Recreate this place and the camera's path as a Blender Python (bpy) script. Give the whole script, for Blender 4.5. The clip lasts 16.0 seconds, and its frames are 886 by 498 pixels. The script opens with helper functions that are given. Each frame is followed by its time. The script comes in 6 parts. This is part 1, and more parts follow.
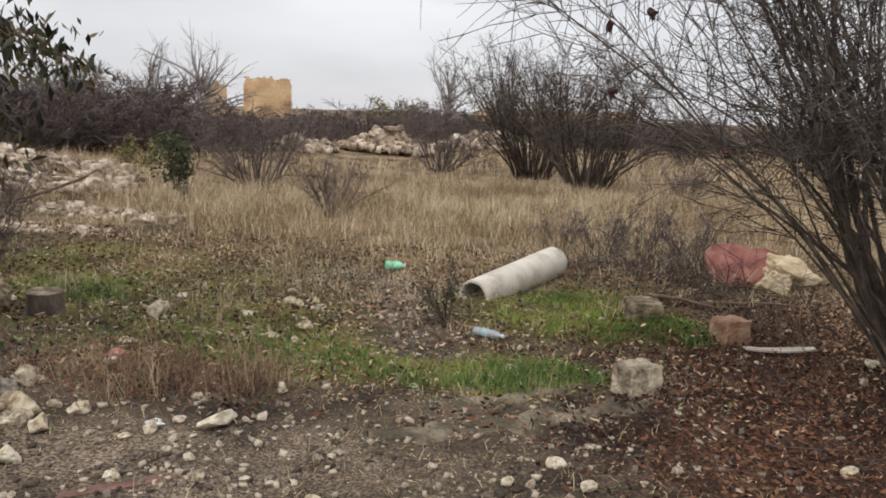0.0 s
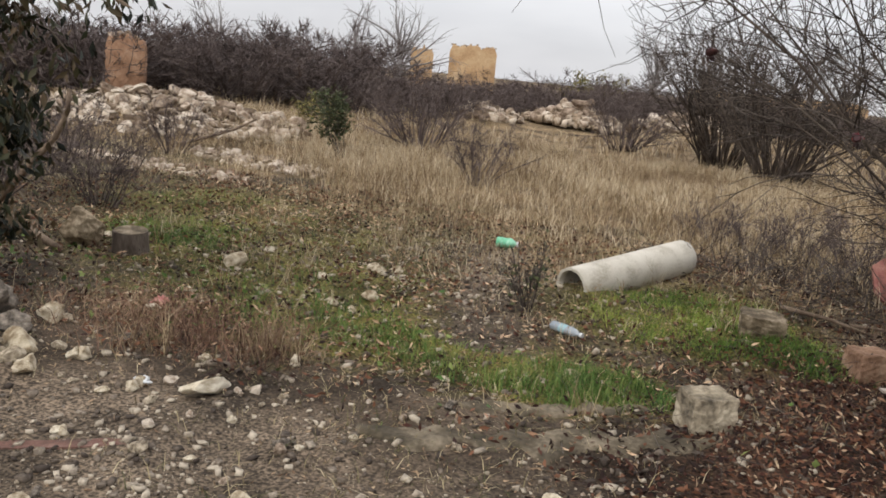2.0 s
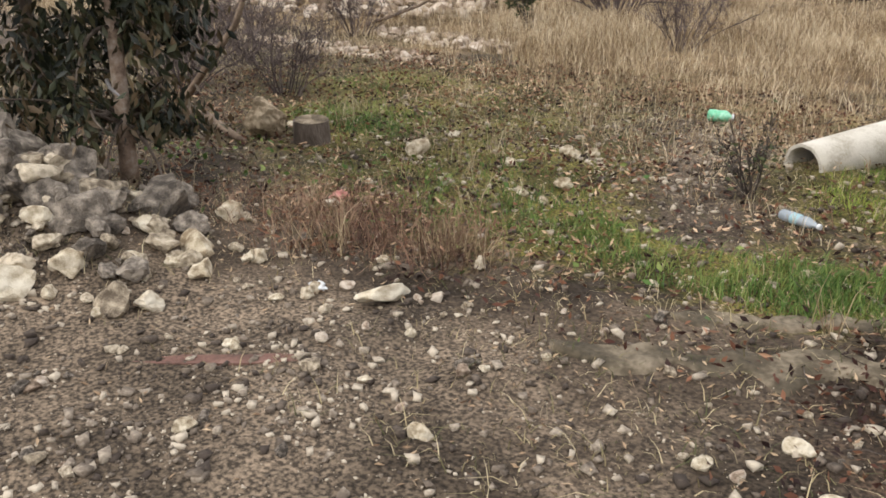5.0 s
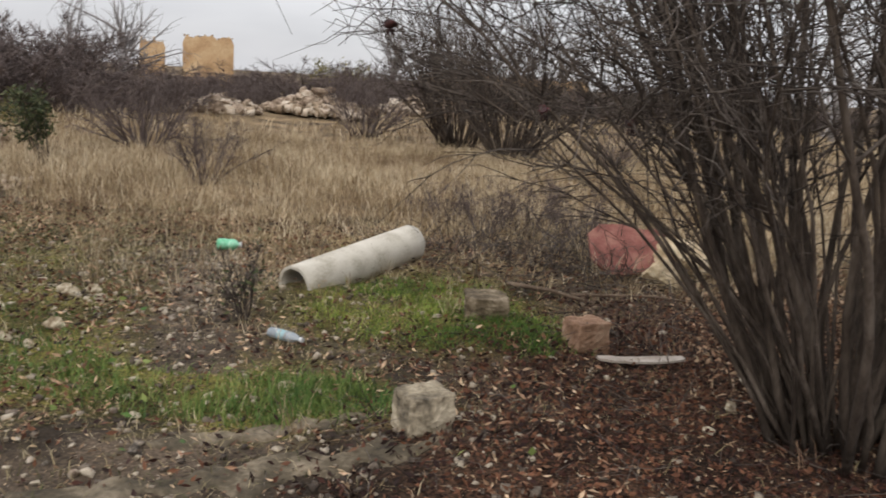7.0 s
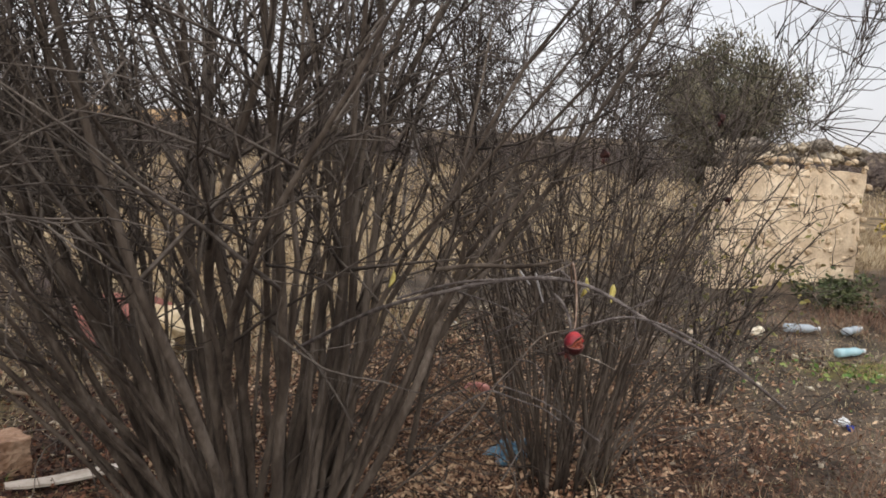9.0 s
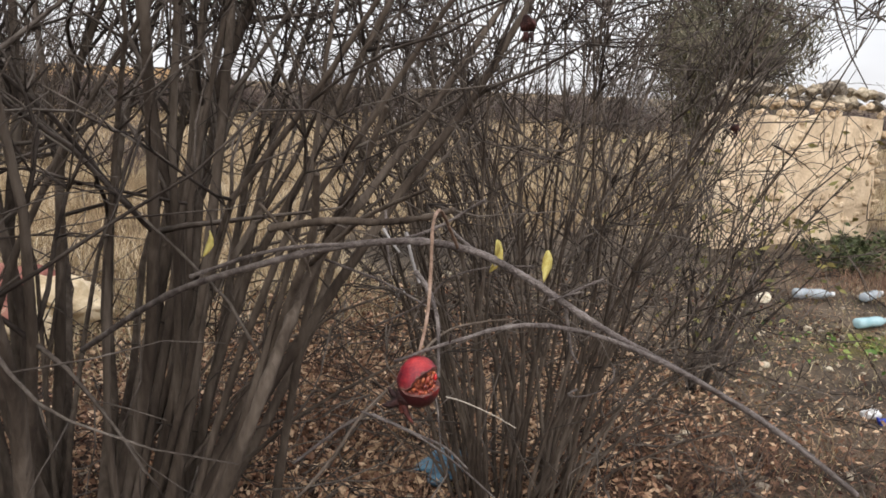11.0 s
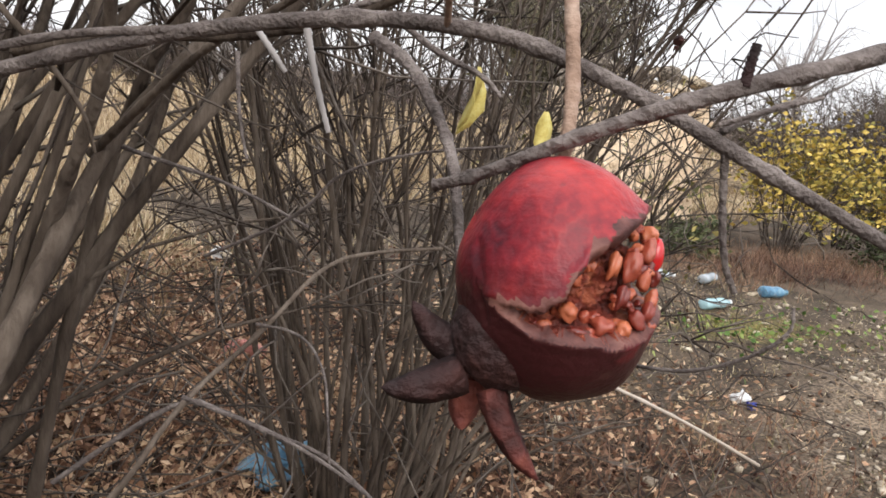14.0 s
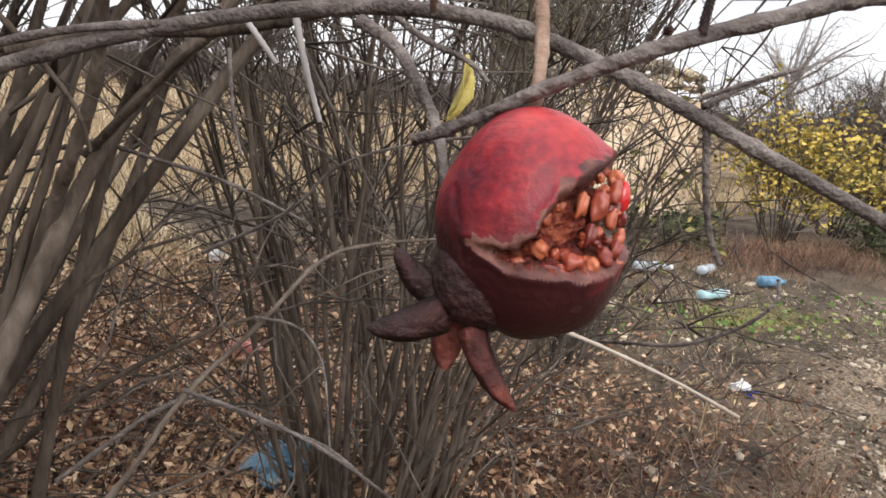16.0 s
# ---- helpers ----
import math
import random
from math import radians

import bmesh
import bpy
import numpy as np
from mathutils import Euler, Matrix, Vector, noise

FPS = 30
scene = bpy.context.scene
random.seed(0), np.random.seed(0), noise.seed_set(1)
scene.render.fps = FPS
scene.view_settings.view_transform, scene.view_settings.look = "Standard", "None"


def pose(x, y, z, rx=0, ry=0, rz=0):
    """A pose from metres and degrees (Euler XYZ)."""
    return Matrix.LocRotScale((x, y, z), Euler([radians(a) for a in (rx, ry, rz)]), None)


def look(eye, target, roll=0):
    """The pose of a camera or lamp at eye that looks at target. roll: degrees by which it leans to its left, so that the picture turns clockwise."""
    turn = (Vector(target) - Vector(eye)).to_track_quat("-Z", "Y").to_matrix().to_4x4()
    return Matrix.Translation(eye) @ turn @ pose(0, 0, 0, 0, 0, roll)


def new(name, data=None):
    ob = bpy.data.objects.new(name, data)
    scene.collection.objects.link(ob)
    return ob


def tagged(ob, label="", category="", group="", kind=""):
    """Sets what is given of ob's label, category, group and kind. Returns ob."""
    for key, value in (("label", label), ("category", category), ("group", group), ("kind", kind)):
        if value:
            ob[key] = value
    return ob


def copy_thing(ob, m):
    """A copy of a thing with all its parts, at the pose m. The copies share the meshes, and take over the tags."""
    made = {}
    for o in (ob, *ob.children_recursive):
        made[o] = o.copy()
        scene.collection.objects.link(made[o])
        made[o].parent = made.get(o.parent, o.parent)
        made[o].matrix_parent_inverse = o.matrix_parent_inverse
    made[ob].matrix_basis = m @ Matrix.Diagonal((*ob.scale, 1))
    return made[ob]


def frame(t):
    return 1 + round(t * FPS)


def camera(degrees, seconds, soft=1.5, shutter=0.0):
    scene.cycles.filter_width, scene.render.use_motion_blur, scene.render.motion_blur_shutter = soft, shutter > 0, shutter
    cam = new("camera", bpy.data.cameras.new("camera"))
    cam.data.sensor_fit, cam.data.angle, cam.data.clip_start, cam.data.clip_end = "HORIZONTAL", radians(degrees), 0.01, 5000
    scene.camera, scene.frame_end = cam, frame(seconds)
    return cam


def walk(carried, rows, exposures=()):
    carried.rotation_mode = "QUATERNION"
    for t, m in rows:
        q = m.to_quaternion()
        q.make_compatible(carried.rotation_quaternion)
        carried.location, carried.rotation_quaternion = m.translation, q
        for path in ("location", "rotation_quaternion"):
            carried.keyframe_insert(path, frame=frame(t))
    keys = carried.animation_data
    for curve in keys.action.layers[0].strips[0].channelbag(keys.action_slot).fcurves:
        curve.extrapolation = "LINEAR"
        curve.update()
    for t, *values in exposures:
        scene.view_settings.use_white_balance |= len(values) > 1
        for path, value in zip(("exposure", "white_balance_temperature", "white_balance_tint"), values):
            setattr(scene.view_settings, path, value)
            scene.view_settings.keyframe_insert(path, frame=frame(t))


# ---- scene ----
cam = camera(56.3, 16.0, soft=1.7, shutter=0.1)
PATH = [
    (0, (0.814, 0.331, 1.6), (0.493, 2.279, 1.277), 2.2),
    (0.5, (0.943, 0.54, 1.596), (0.398, 2.429, 1.23), 3.6),
    (1, (1.134, 0.752, 1.589), (0.508, 2.608, 1.188), 4.8),
    (1.5, (1.242, 1.017, 1.544), (0.593, 2.867, 1.15), 4.8),
    (2, (1.427, 1.176, 1.551), (0.66, 2.976, 1.136), 5.7),
    (2.5, (1.456, 1.322, 1.527), (0.53, 3.042, 1.097), 4.9),
    (3, (1.311, 1.533, 1.509), (0.269, 3.174, 1.037), 4.1),
    (3.5, (1.194, 1.6, 1.477), (0.063, 3.144, 0.894), 2.3),
    (3.7, (1.163, 1.649, 1.468), (0.019, 3.156, 0.819), 1.7),
    (5.8, (1.17, 1.668, 1.476), (0.118, 3.209, 0.755), -0.2),
    (6, (1.221, 1.663, 1.487), (0.241, 3.279, 0.83), 0.0),
    (6.5, (1.389, 1.673, 1.518), (0.711, 3.486, 1.014), 1.6),
    (7, (1.612, 1.661, 1.538), (1.39, 3.609, 1.143), 3.5),
    (7.5, (1.763, 1.765, 1.561), (2.041, 3.72, 1.241), 3.5),
    (8, (2.146, 1.893, 1.81), (2.637, 3.802, 1.472), 2.3),
    (8.5, (2.424, 2.027, 1.83), (3.017, 3.912, 1.524), 2.1),
    (9, (2.7, 2.124, 1.821), (3.343, 3.996, 1.534), 3.1),
    (9.2, (2.797, 2.219, 1.797), (3.492, 4.075, 1.526), 3.5),
    (11.3, (3.409, 3.11, 1.622), (4.052, 4.964, 1.233), 2.6),
    (11.5, (3.372, 3.154, 1.597), (4.035, 5.003, 1.22), 4.7),
    (12, (3.404, 3.481, 1.446), (4.112, 5.313, 1.07), 6.1),
    (12.5, (3.441, 3.663, 1.375), (4.262, 5.45, 1.013), 8.7),
    (13, (3.485, 3.734, 1.349), (4.415, 5.466, 0.986), 9.8),
    (13.5, (3.511, 3.757, 1.352), (4.518, 5.446, 0.984), 8.6),
    (14, (3.542, 3.762, 1.353), (4.593, 5.42, 0.969), 7.8),
    (14.5, (3.556, 3.746, 1.359), (4.617, 5.392, 0.952), 7.4),
    (15, (3.546, 3.709, 1.377), (4.594, 5.362, 0.965), 7.1),
    (15.5, (3.534, 3.705, 1.363), (4.575, 5.365, 0.96), 6.9),
    (16, (3.54, 3.747, 1.343), (4.595, 5.403, 0.958), 6.4),
]
walk(cam, [(t, look(eye, target, roll)) for t, eye, target, roll in PATH],
     exposures=((0, -0.05), (3.7, 0.0), (5.8, 0.42), (6.1, 0.42), (6.7, 0.05), (7.2, -0.15), (8.0, -0.1), (9.0, 0.15), (11.3, 0.35), (13.0, 0.55), (16.0, 0.6)))

# ---- world and light: overcast day ----
world = bpy.data.worlds.new("overcast_sky")
scene.world = world
world.use_nodes = True
wn, wl = world.node_tree.nodes, world.node_tree.links
wn.clear()
w_out, w_bg = wn.new("ShaderNodeOutputWorld"), wn.new("ShaderNodeBackground")
w_sky = wn.new("ShaderNodeTexSky")
w_sky.sky_type, w_sky.sun_disc = "NISHITA", False
w_sky.sun_elevation, w_sky.sun_rotation = radians(38), radians(200)
w_scale = wn.new("ShaderNodeMix")
w_scale.data_type, w_scale.blend_type = "RGBA", "MULTIPLY"
w_scale.inputs[0].default_value = 1.0
w_scale.inputs[7].default_value = (0.1, 0.1, 0.1, 1)
w_co, w_map = wn.new("ShaderNodeTexCoord"), wn.new("ShaderNodeMapping")
w_map.inputs["Scale"].default_value = (1.0, 1.0, 3.5)
w_noise, w_ramp, w_mix = wn.new("ShaderNodeTexNoise"), wn.new("ShaderNodeValToRGB"), wn.new("ShaderNodeMix")
w_noise.inputs["Scale"].default_value = 1.9
w_noise.inputs["Detail"].default_value = 5.0
w_ramp.color_ramp.elements[0].position, w_ramp.color_ramp.elements[0].color = 0.3, (0.57, 0.57, 0.605, 1)
w_ramp.color_ramp.elements[1].position, w_ramp.color_ramp.elements[1].color = 0.7, (0.84, 0.835, 0.86, 1)
w_mix.data_type = "RGBA"
w_mix.inputs[0].default_value = 0.9
wl.new(w_sky.outputs[0], w_scale.inputs[6])
wl.new(w_co.outputs["Generated"], w_map.inputs[0])
wl.new(w_map.outputs[0], w_noise.inputs["Vector"])
wl.new(w_noise.outputs["Fac"], w_ramp.inputs[0])
# an overcast sky is brighter overhead than at the horizon
w_sep, w_grad, w_bright = wn.new("ShaderNodeSeparateXYZ"), wn.new("ShaderNodeMapRange"), wn.new("ShaderNodeMix")
w_grad.inputs["From Min"].default_value, w_grad.inputs["From Max"].default_value = 0.15, 1.0
w_grad.inputs["To Min"].default_value, w_grad.inputs["To Max"].default_value = 1.18, 2.5
w_bright.data_type, w_bright.blend_type = "RGBA", "MULTIPLY"
w_bright.inputs[0].default_value = 1.0
wl.new(w_co.outputs["Generated"], w_sep.inputs[0])
wl.new(w_sep.outputs[2], w_grad.inputs["Value"])
wl.new(w_ramp.outputs[0], w_bright.inputs[6])
wl.new(w_grad.outputs[0], w_bright.inputs[7])
wl.new(w_scale.outputs[2], w_mix.inputs[6])
wl.new(w_bright.outputs[2], w_mix.inputs[7])
wl.new(w_mix.outputs[2], w_bg.inputs[0])
w_bg.inputs[1].default_value = 1.0
wl.new(w_bg.outputs[0], w_out.inputs[0])

sun = new("sun", bpy.data.lights.new("sun", "SUN"))
sun.data.energy, sun.data.angle, sun.data.color = 1.4, radians(40), (1.0, 0.95, 0.88)
sun.rotation_euler = (radians(52), 0, radians(-20))
sun["kind"] = "structure"


# ---- materials ----
def material(name, colors, scale=6.0, rough=0.9, bump=0.3, bump_scale=40.0, vary=0.0, island=0.0, metal=0.0, spec=0.3, stretch=None, detail=6.0):
    """Colours mixed by a coarse and a fine noise; vary and island add a change of value from object to object and piece to piece."""
    m = bpy.data.materials.new(name)
    m.use_nodes = True
    n, l = m.node_tree.nodes, m.node_tree.links
    b = n["Principled BSDF"]
    b.inputs["Roughness"].default_value, b.inputs["Metallic"].default_value = rough, metal
    b.inputs["Specular IOR Level"].default_value = spec
    co = n.new("ShaderNodeTexCoord")
    src = co.outputs["Object"]
    if stretch:
        mp = n.new("ShaderNodeMapping")
        mp.inputs["Scale"].default_value = stretch
        l.new(src, mp.inputs[0])
        src = mp.outputs[0]
    coarse, fine = n.new("ShaderNodeTexNoise"), n.new("ShaderNodeTexNoise")
    coarse.inputs["Scale"].default_value, coarse.inputs["Detail"].default_value = scale, detail
    fine.inputs["Scale"].default_value, fine.inputs["Detail"].default_value = bump_scale, 4.0
    l.new(src, coarse.inputs["Vector"])
    l.new(src, fine.inputs["Vector"])
    ramp = n.new("ShaderNodeValToRGB")
    els = ramp.color_ramp.elements
    while len(els) < len(colors):
        els.new(0.5)
    for i, c in enumerate(colors):
        els[i].position = 0.3 + 0.4 * i / max(1, len(colors) - 1)
        els[i].color = (*c, 1)
    add = n.new("ShaderNodeMath")
    add.operation = "ADD"
    mul = n.new("ShaderNodeMath")
    mul.operation = "MULTIPLY_ADD"
    mul.inputs[1].default_value, mul.inputs[2].default_value = 0.35, -0.175
    l.new(fine.outputs["Fac"], mul.inputs[0])
    l.new(coarse.outputs["Fac"], add.inputs[0])
    l.new(mul.outputs[0], add.inputs[1])
    fac = add.outputs[0]
    for amount, kind, socket in ((vary, "ShaderNodeObjectInfo", "Random"), (island, "ShaderNodeNewGeometry", "Random Per Island")):
        if amount:
            info, ma, ad = n.new(kind), n.new("ShaderNodeMath"), n.new("ShaderNodeMath")
            ma.operation, ad.operation = "MULTIPLY_ADD", "ADD"
            ma.inputs[1].default_value, ma.inputs[2].default_value = amount, -amount / 2
            l.new(info.outputs[socket], ma.inputs[0])
            l.new(fac, ad.inputs[0])
            l.new(ma.outputs[0], ad.inputs[1])
            fac = ad.outputs[0]
    l.new(fac, ramp.inputs[0])
    l.new(ramp.outputs[0], b.inputs["Base Color"])
    if bump:
        bp = n.new("ShaderNodeBump")
        bp.inputs["Strength"].default_value, bp.inputs["Distance"].default_value = bump, 0.02
        l.new(fine.outputs["Fac"], bp.inputs["Height"])
        l.new(bp.outputs[0], b.inputs["Normal"])
    return m


STONE = material("limestone", [(0.13, 0.1, 0.07), (0.4, 0.33, 0.235), (0.66, 0.57, 0.43)], 5, 0.95, 0.6, 45, vary=0.25)
GREYSTONE = material("grey_stone", [(0.06, 0.05, 0.04), (0.19, 0.16, 0.128), (0.38, 0.325, 0.26)], 6, 0.95, 0.6, 45, vary=0.2)
YELLOWSTONE = material("yellow_limestone", [(0.36, 0.27, 0.16), (0.55, 0.43, 0.27), (0.66, 0.55, 0.38)], 5, 0.95, 0.5, 40, vary=0.15)
BLOCK = material("weathered_block", [(0.06, 0.05, 0.038), (0.3, 0.25, 0.175), (0.58, 0.5, 0.37)], 7, 0.95, 0.6, 50)
RUBBLE = material("rubble_stone", [(0.13, 0.09, 0.06), (0.34, 0.26, 0.19), (0.6, 0.52, 0.42)], 3, 0.95, 0.5, 30, vary=0.35)
CONCRETE = material("worn_concrete", [(0.035, 0.029, 0.019), (0.11, 0.088, 0.058), (0.27, 0.22, 0.155)], 4, 0.95, 0.5, 40)
PIPE = material("cement_pipe", [(0.36, 0.32, 0.25), (0.55, 0.51, 0.43), (0.62, 0.58, 0.5)], 5, 0.85, 0.2, 70)
PEBBLE = material("pebbles", [(0.06, 0.046, 0.036), (0.19, 0.152, 0.115), (0.5, 0.43, 0.33)], 3, 0.95, 0.3, 60, island=0.5)
BARK = material("bark", [(0.034, 0.024, 0.018), (0.079, 0.06, 0.046), (0.153, 0.122, 0.097)], 9, 0.95, 0.7, 60, island=0.2, stretch=(1, 1, 0.25))
TWIG = material("twig_bark", [(0.0371, 0.0276, 0.0222), (0.0798, 0.0637, 0.053), (0.159, 0.132, 0.111)], 9, 0.95, 0.4, 60, island=0.35)
# far_twigs is lifted paler: the haze of distance is put into its colour
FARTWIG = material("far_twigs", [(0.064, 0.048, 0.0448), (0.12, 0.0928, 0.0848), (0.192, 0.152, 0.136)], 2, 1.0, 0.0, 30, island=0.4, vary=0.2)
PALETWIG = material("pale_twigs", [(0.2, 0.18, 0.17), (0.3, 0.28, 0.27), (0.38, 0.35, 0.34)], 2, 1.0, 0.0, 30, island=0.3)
BRANCH = material("smooth_branch", [(0.055, 0.044, 0.0396), (0.121, 0.099, 0.0902), (0.22, 0.187, 0.171)], 30, 0.8, 0.5, 220)
STALK = material("fruit_stalk", [(0.12, 0.075, 0.05), (0.24, 0.155, 0.11), (0.36, 0.26, 0.2)], 40, 0.8, 0.3, 200)
DRY = material("dry_grass", [(0.17, 0.115, 0.068), (0.31, 0.23, 0.135), (0.44, 0.34, 0.205), (0.6, 0.5, 0.35)], 0.5, 0.9, 0.0, 3, island=0.55)
STRAW = material("dry_weeds", [(0.169, 0.104, 0.065), (0.338, 0.234, 0.143), (0.52, 0.39, 0.247)], 0.8, 0.9, 0.0, 3, island=0.45)
GRASS = material("green_grass", [(0.04, 0.085, 0.018), (0.1, 0.18, 0.038), (0.25, 0.29, 0.085)], 1.2, 0.7, 0.0, 3, island=0.35)
LIMEGRASS = material("lime_grass", [(0.075, 0.13, 0.02), (0.18, 0.26, 0.042), (0.36, 0.4, 0.09)], 1.2, 0.7, 0.0, 3, island=0.35)
MIXGRASS = material("mixed_grass", [(0.07, 0.075, 0.028), (0.2, 0.165, 0.085), (0.36, 0.29, 0.16), (0.52, 0.44, 0.28)], 1.0, 0.85, 0.0, 3, island=0.5)
WEED = material("brown_weeds", [(0.07, 0.036, 0.026), (0.16, 0.088, 0.058), (0.32, 0.21, 0.135)], 0.8, 0.9, 0.0, 3, island=0.45)
OLDLEAF = material("withering_leaf", [(0.22, 0.12, 0.04), (0.46, 0.37, 0.1), (0.58, 0.52, 0.2)], 45, 0.7, 0.2, 200)
LITTER = material("fallen_leaves", [(0.02, 0.009, 0.007), (0.062, 0.022, 0.014), (0.18, 0.082, 0.045)], 0.8, 0.85, 0.0, 6, island=0.6)
LEAF = material("dark_leaves", [(0.01, 0.013, 0.007), (0.028, 0.034, 0.014), (0.06, 0.056, 0.025), (0.13, 0.09, 0.05)], 1.5, 0.5, 0.0, 6, island=0.5)
SHRUBLEAF = material("shrub_leaves", [(0.03, 0.04, 0.015), (0.06, 0.075, 0.028), (0.11, 0.115, 0.05)], 1.5, 0.7, 0.0, 6, island=0.5)
MUTEDLEAF = material("muted_leaves", [(0.1, 0.1, 0.035), (0.2, 0.18, 0.06), (0.32, 0.26, 0.09)], 1.5, 0.8, 0.0, 6, island=0.5)
OLIVELEAF = material("olive_leaves", [(0.06, 0.056, 0.036), (0.13, 0.12, 0.08), (0.23, 0.2, 0.135)], 1.5, 0.9, 0.0, 6, island=0.5)
BUFFSTONE = material("buff_limestone", [(0.12, 0.09, 0.055), (0.32, 0.25, 0.165), (0.5, 0.41, 0.29)], 7, 0.95, 0.6, 45)
CHIPS = material("rubble_chips", [(0.12, 0.085, 0.055), (0.34, 0.26, 0.18), (0.62, 0.53, 0.42)], 2, 0.95, 0.3, 30, island=0.5)
CREAM = material("cream_limestone", [(0.24, 0.18, 0.11), (0.54, 0.46, 0.33), (0.74, 0.67, 0.53)], 4, 0.95, 0.5, 40, vary=0.25)
DRYLEAF = material("dry_orange_leaves", [(0.16, 0.085, 0.052), (0.4, 0.235, 0.145), (0.64, 0.46, 0.3)], 0.8, 0.85, 0.0, 6, island=0.6)
BROWNSTONE = material("brown_limestone", [(0.16, 0.09, 0.055), (0.3, 0.18, 0.115), (0.42, 0.29, 0.2)], 6, 0.95, 0.6, 45)
MOSSSTONE = material("mossy_block", [(0.05, 0.04, 0.026), (0.15, 0.115, 0.072), (0.38, 0.31, 0.22)], 8, 0.95, 0.6, 45)
YELLOWLEAF = material("yellow_leaves", [(0.17, 0.15, 0.035), (0.38, 0.29, 0.055), (0.58, 0.42, 0.1)], 1.5, 0.7, 0.0, 6, island=0.5)
REDSHEET = material("red_painted_sheet", [(0.12, 0.05, 0.04), (0.25, 0.095, 0.075), (0.34, 0.17, 0.13)], 5, 0.85, 0.4, 60)
RUST = material("rusty_red", [(0.07, 0.045, 0.035), (0.16, 0.085, 0.065), (0.26, 0.16, 0.125)], 5, 0.85, 0.4, 60)
PALEWOOD = material("pale_wood", [(0.3, 0.25, 0.2), (0.45, 0.39, 0.33), (0.56, 0.5, 0.44)], 6, 0.9, 0.3, 40)
OLDWOOD = material("old_wood", [(0.08, 0.055, 0.04), (0.16, 0.115, 0.08), (0.28, 0.21, 0.15)], 6, 0.9, 0.5, 40)
STRIPPED = material("stripped_bark", [(0.09, 0.06, 0.042), (0.36, 0.26, 0.19), (0.62, 0.53, 0.44)], 6, 0.9, 0.5, 40)
WALLSTONE = material("wall_stone", [(0.414, 0.304, 0.193), (0.662, 0.51, 0.344), (0.85, 0.703, 0.524)], 4, 0.95, 0.5, 30, vary=0.3)
MORTAR = material("wall_mortar", [(0.516, 0.39, 0.266), (0.719, 0.562, 0.39), (0.85, 0.703, 0.516)], 3, 0.95, 0.6, 30)
RUINWALL = material("ruin_plaster", [(0.33, 0.209, 0.11), (0.517, 0.341, 0.187), (0.638, 0.473, 0.286)], 0.9, 0.95, 0.4, 9)
PINKWALL = material("pillar_brick", [(0.25, 0.14, 0.085), (0.4, 0.24, 0.15), (0.5, 0.34, 0.23)], 2.5, 0.95, 0.5, 15, vary=0.3)
PEEL = material("pomegranate_peel", [(0.04, 0.005, 0.011), (0.19, 0.009, 0.017), (0.4, 0.03, 0.03)], 30, 0.42, 0.12, 400, spec=0.35)
DRYPEEL = material("dried_peel", [(0.014, 0.007, 0.007), (0.034, 0.013, 0.012), (0.085, 0.028, 0.022)], 30, 0.7, 0.4, 200)
REDLOBE = material("reddish_dried_peel", [(0.03, 0.009, 0.008), (0.1, 0.025, 0.02), (0.24, 0.07, 0.05)], 60, 0.7, 0.4, 200)
RIM = material("dried_rim", [(0.05, 0.018, 0.017), (0.12, 0.045, 0.038), (0.22, 0.1, 0.08)], 120, 0.6, 0.15, 400)
FLESH = material("pomegranate_flesh", [(0.03, 0.006, 0.006), (0.2, 0.04, 0.025), (0.44, 0.14, 0.07)], 130, 0.45, 0.6, 500)
ARIL = material("aril", [(0.09, 0.011, 0.009), (0.29, 0.048, 0.03), (0.5, 0.15, 0.065)], 170, 0.25, 0.2, 300, vary=0.4, spec=0.6)
REDARIL = material("red_aril", [(0.4, 0.008, 0.012), (0.55, 0.02, 0.02)], 80, 0.15, 0.0, 300, spec=0.7)
BLUEPLASTIC = material("blue_plastic", [(0.045, 0.12, 0.2), (0.1, 0.22, 0.33), (0.2, 0.34, 0.42)], 14, 0.4, 0.2, 60)
DARKBLUE = material("dark_blue_cap", [(0.02, 0.04, 0.3), (0.03, 0.07, 0.42)], 14, 0.4, 0.0, 60)
GREENPLASTIC = material("green_plastic", [(0.1, 0.42, 0.22), (0.2, 0.56, 0.34), (0.42, 0.72, 0.55)], 14, 0.35, 0.1, 60)
WHITEPLASTIC = material("white_plastic", [(0.55, 0.56, 0.56), (0.72, 0.73, 0.73)], 14, 0.4, 0.1, 60)
CLEARPLASTIC = material("cloudy_plastic", [(0.42, 0.48, 0.52), (0.6, 0.66, 0.7)], 14, 0.2, 0.1, 60)
CLEARPLASTIC.node_tree.nodes["Principled BSDF"].inputs["Transmission Weight"].default_value = 0.45
AQUAPLASTIC = material("aqua_plastic", [(0.33, 0.55, 0.6), (0.5, 0.7, 0.74)], 14, 0.2, 0.1, 60)
AQUAPLASTIC.node_tree.nodes["Principled BSDF"].inputs["Transmission Weight"].default_value = 0.3
PINKCLOTH = material("pink_cloth", [(0.42, 0.16, 0.13), (0.6, 0.3, 0.26)], 14, 0.95, 0.3, 60)


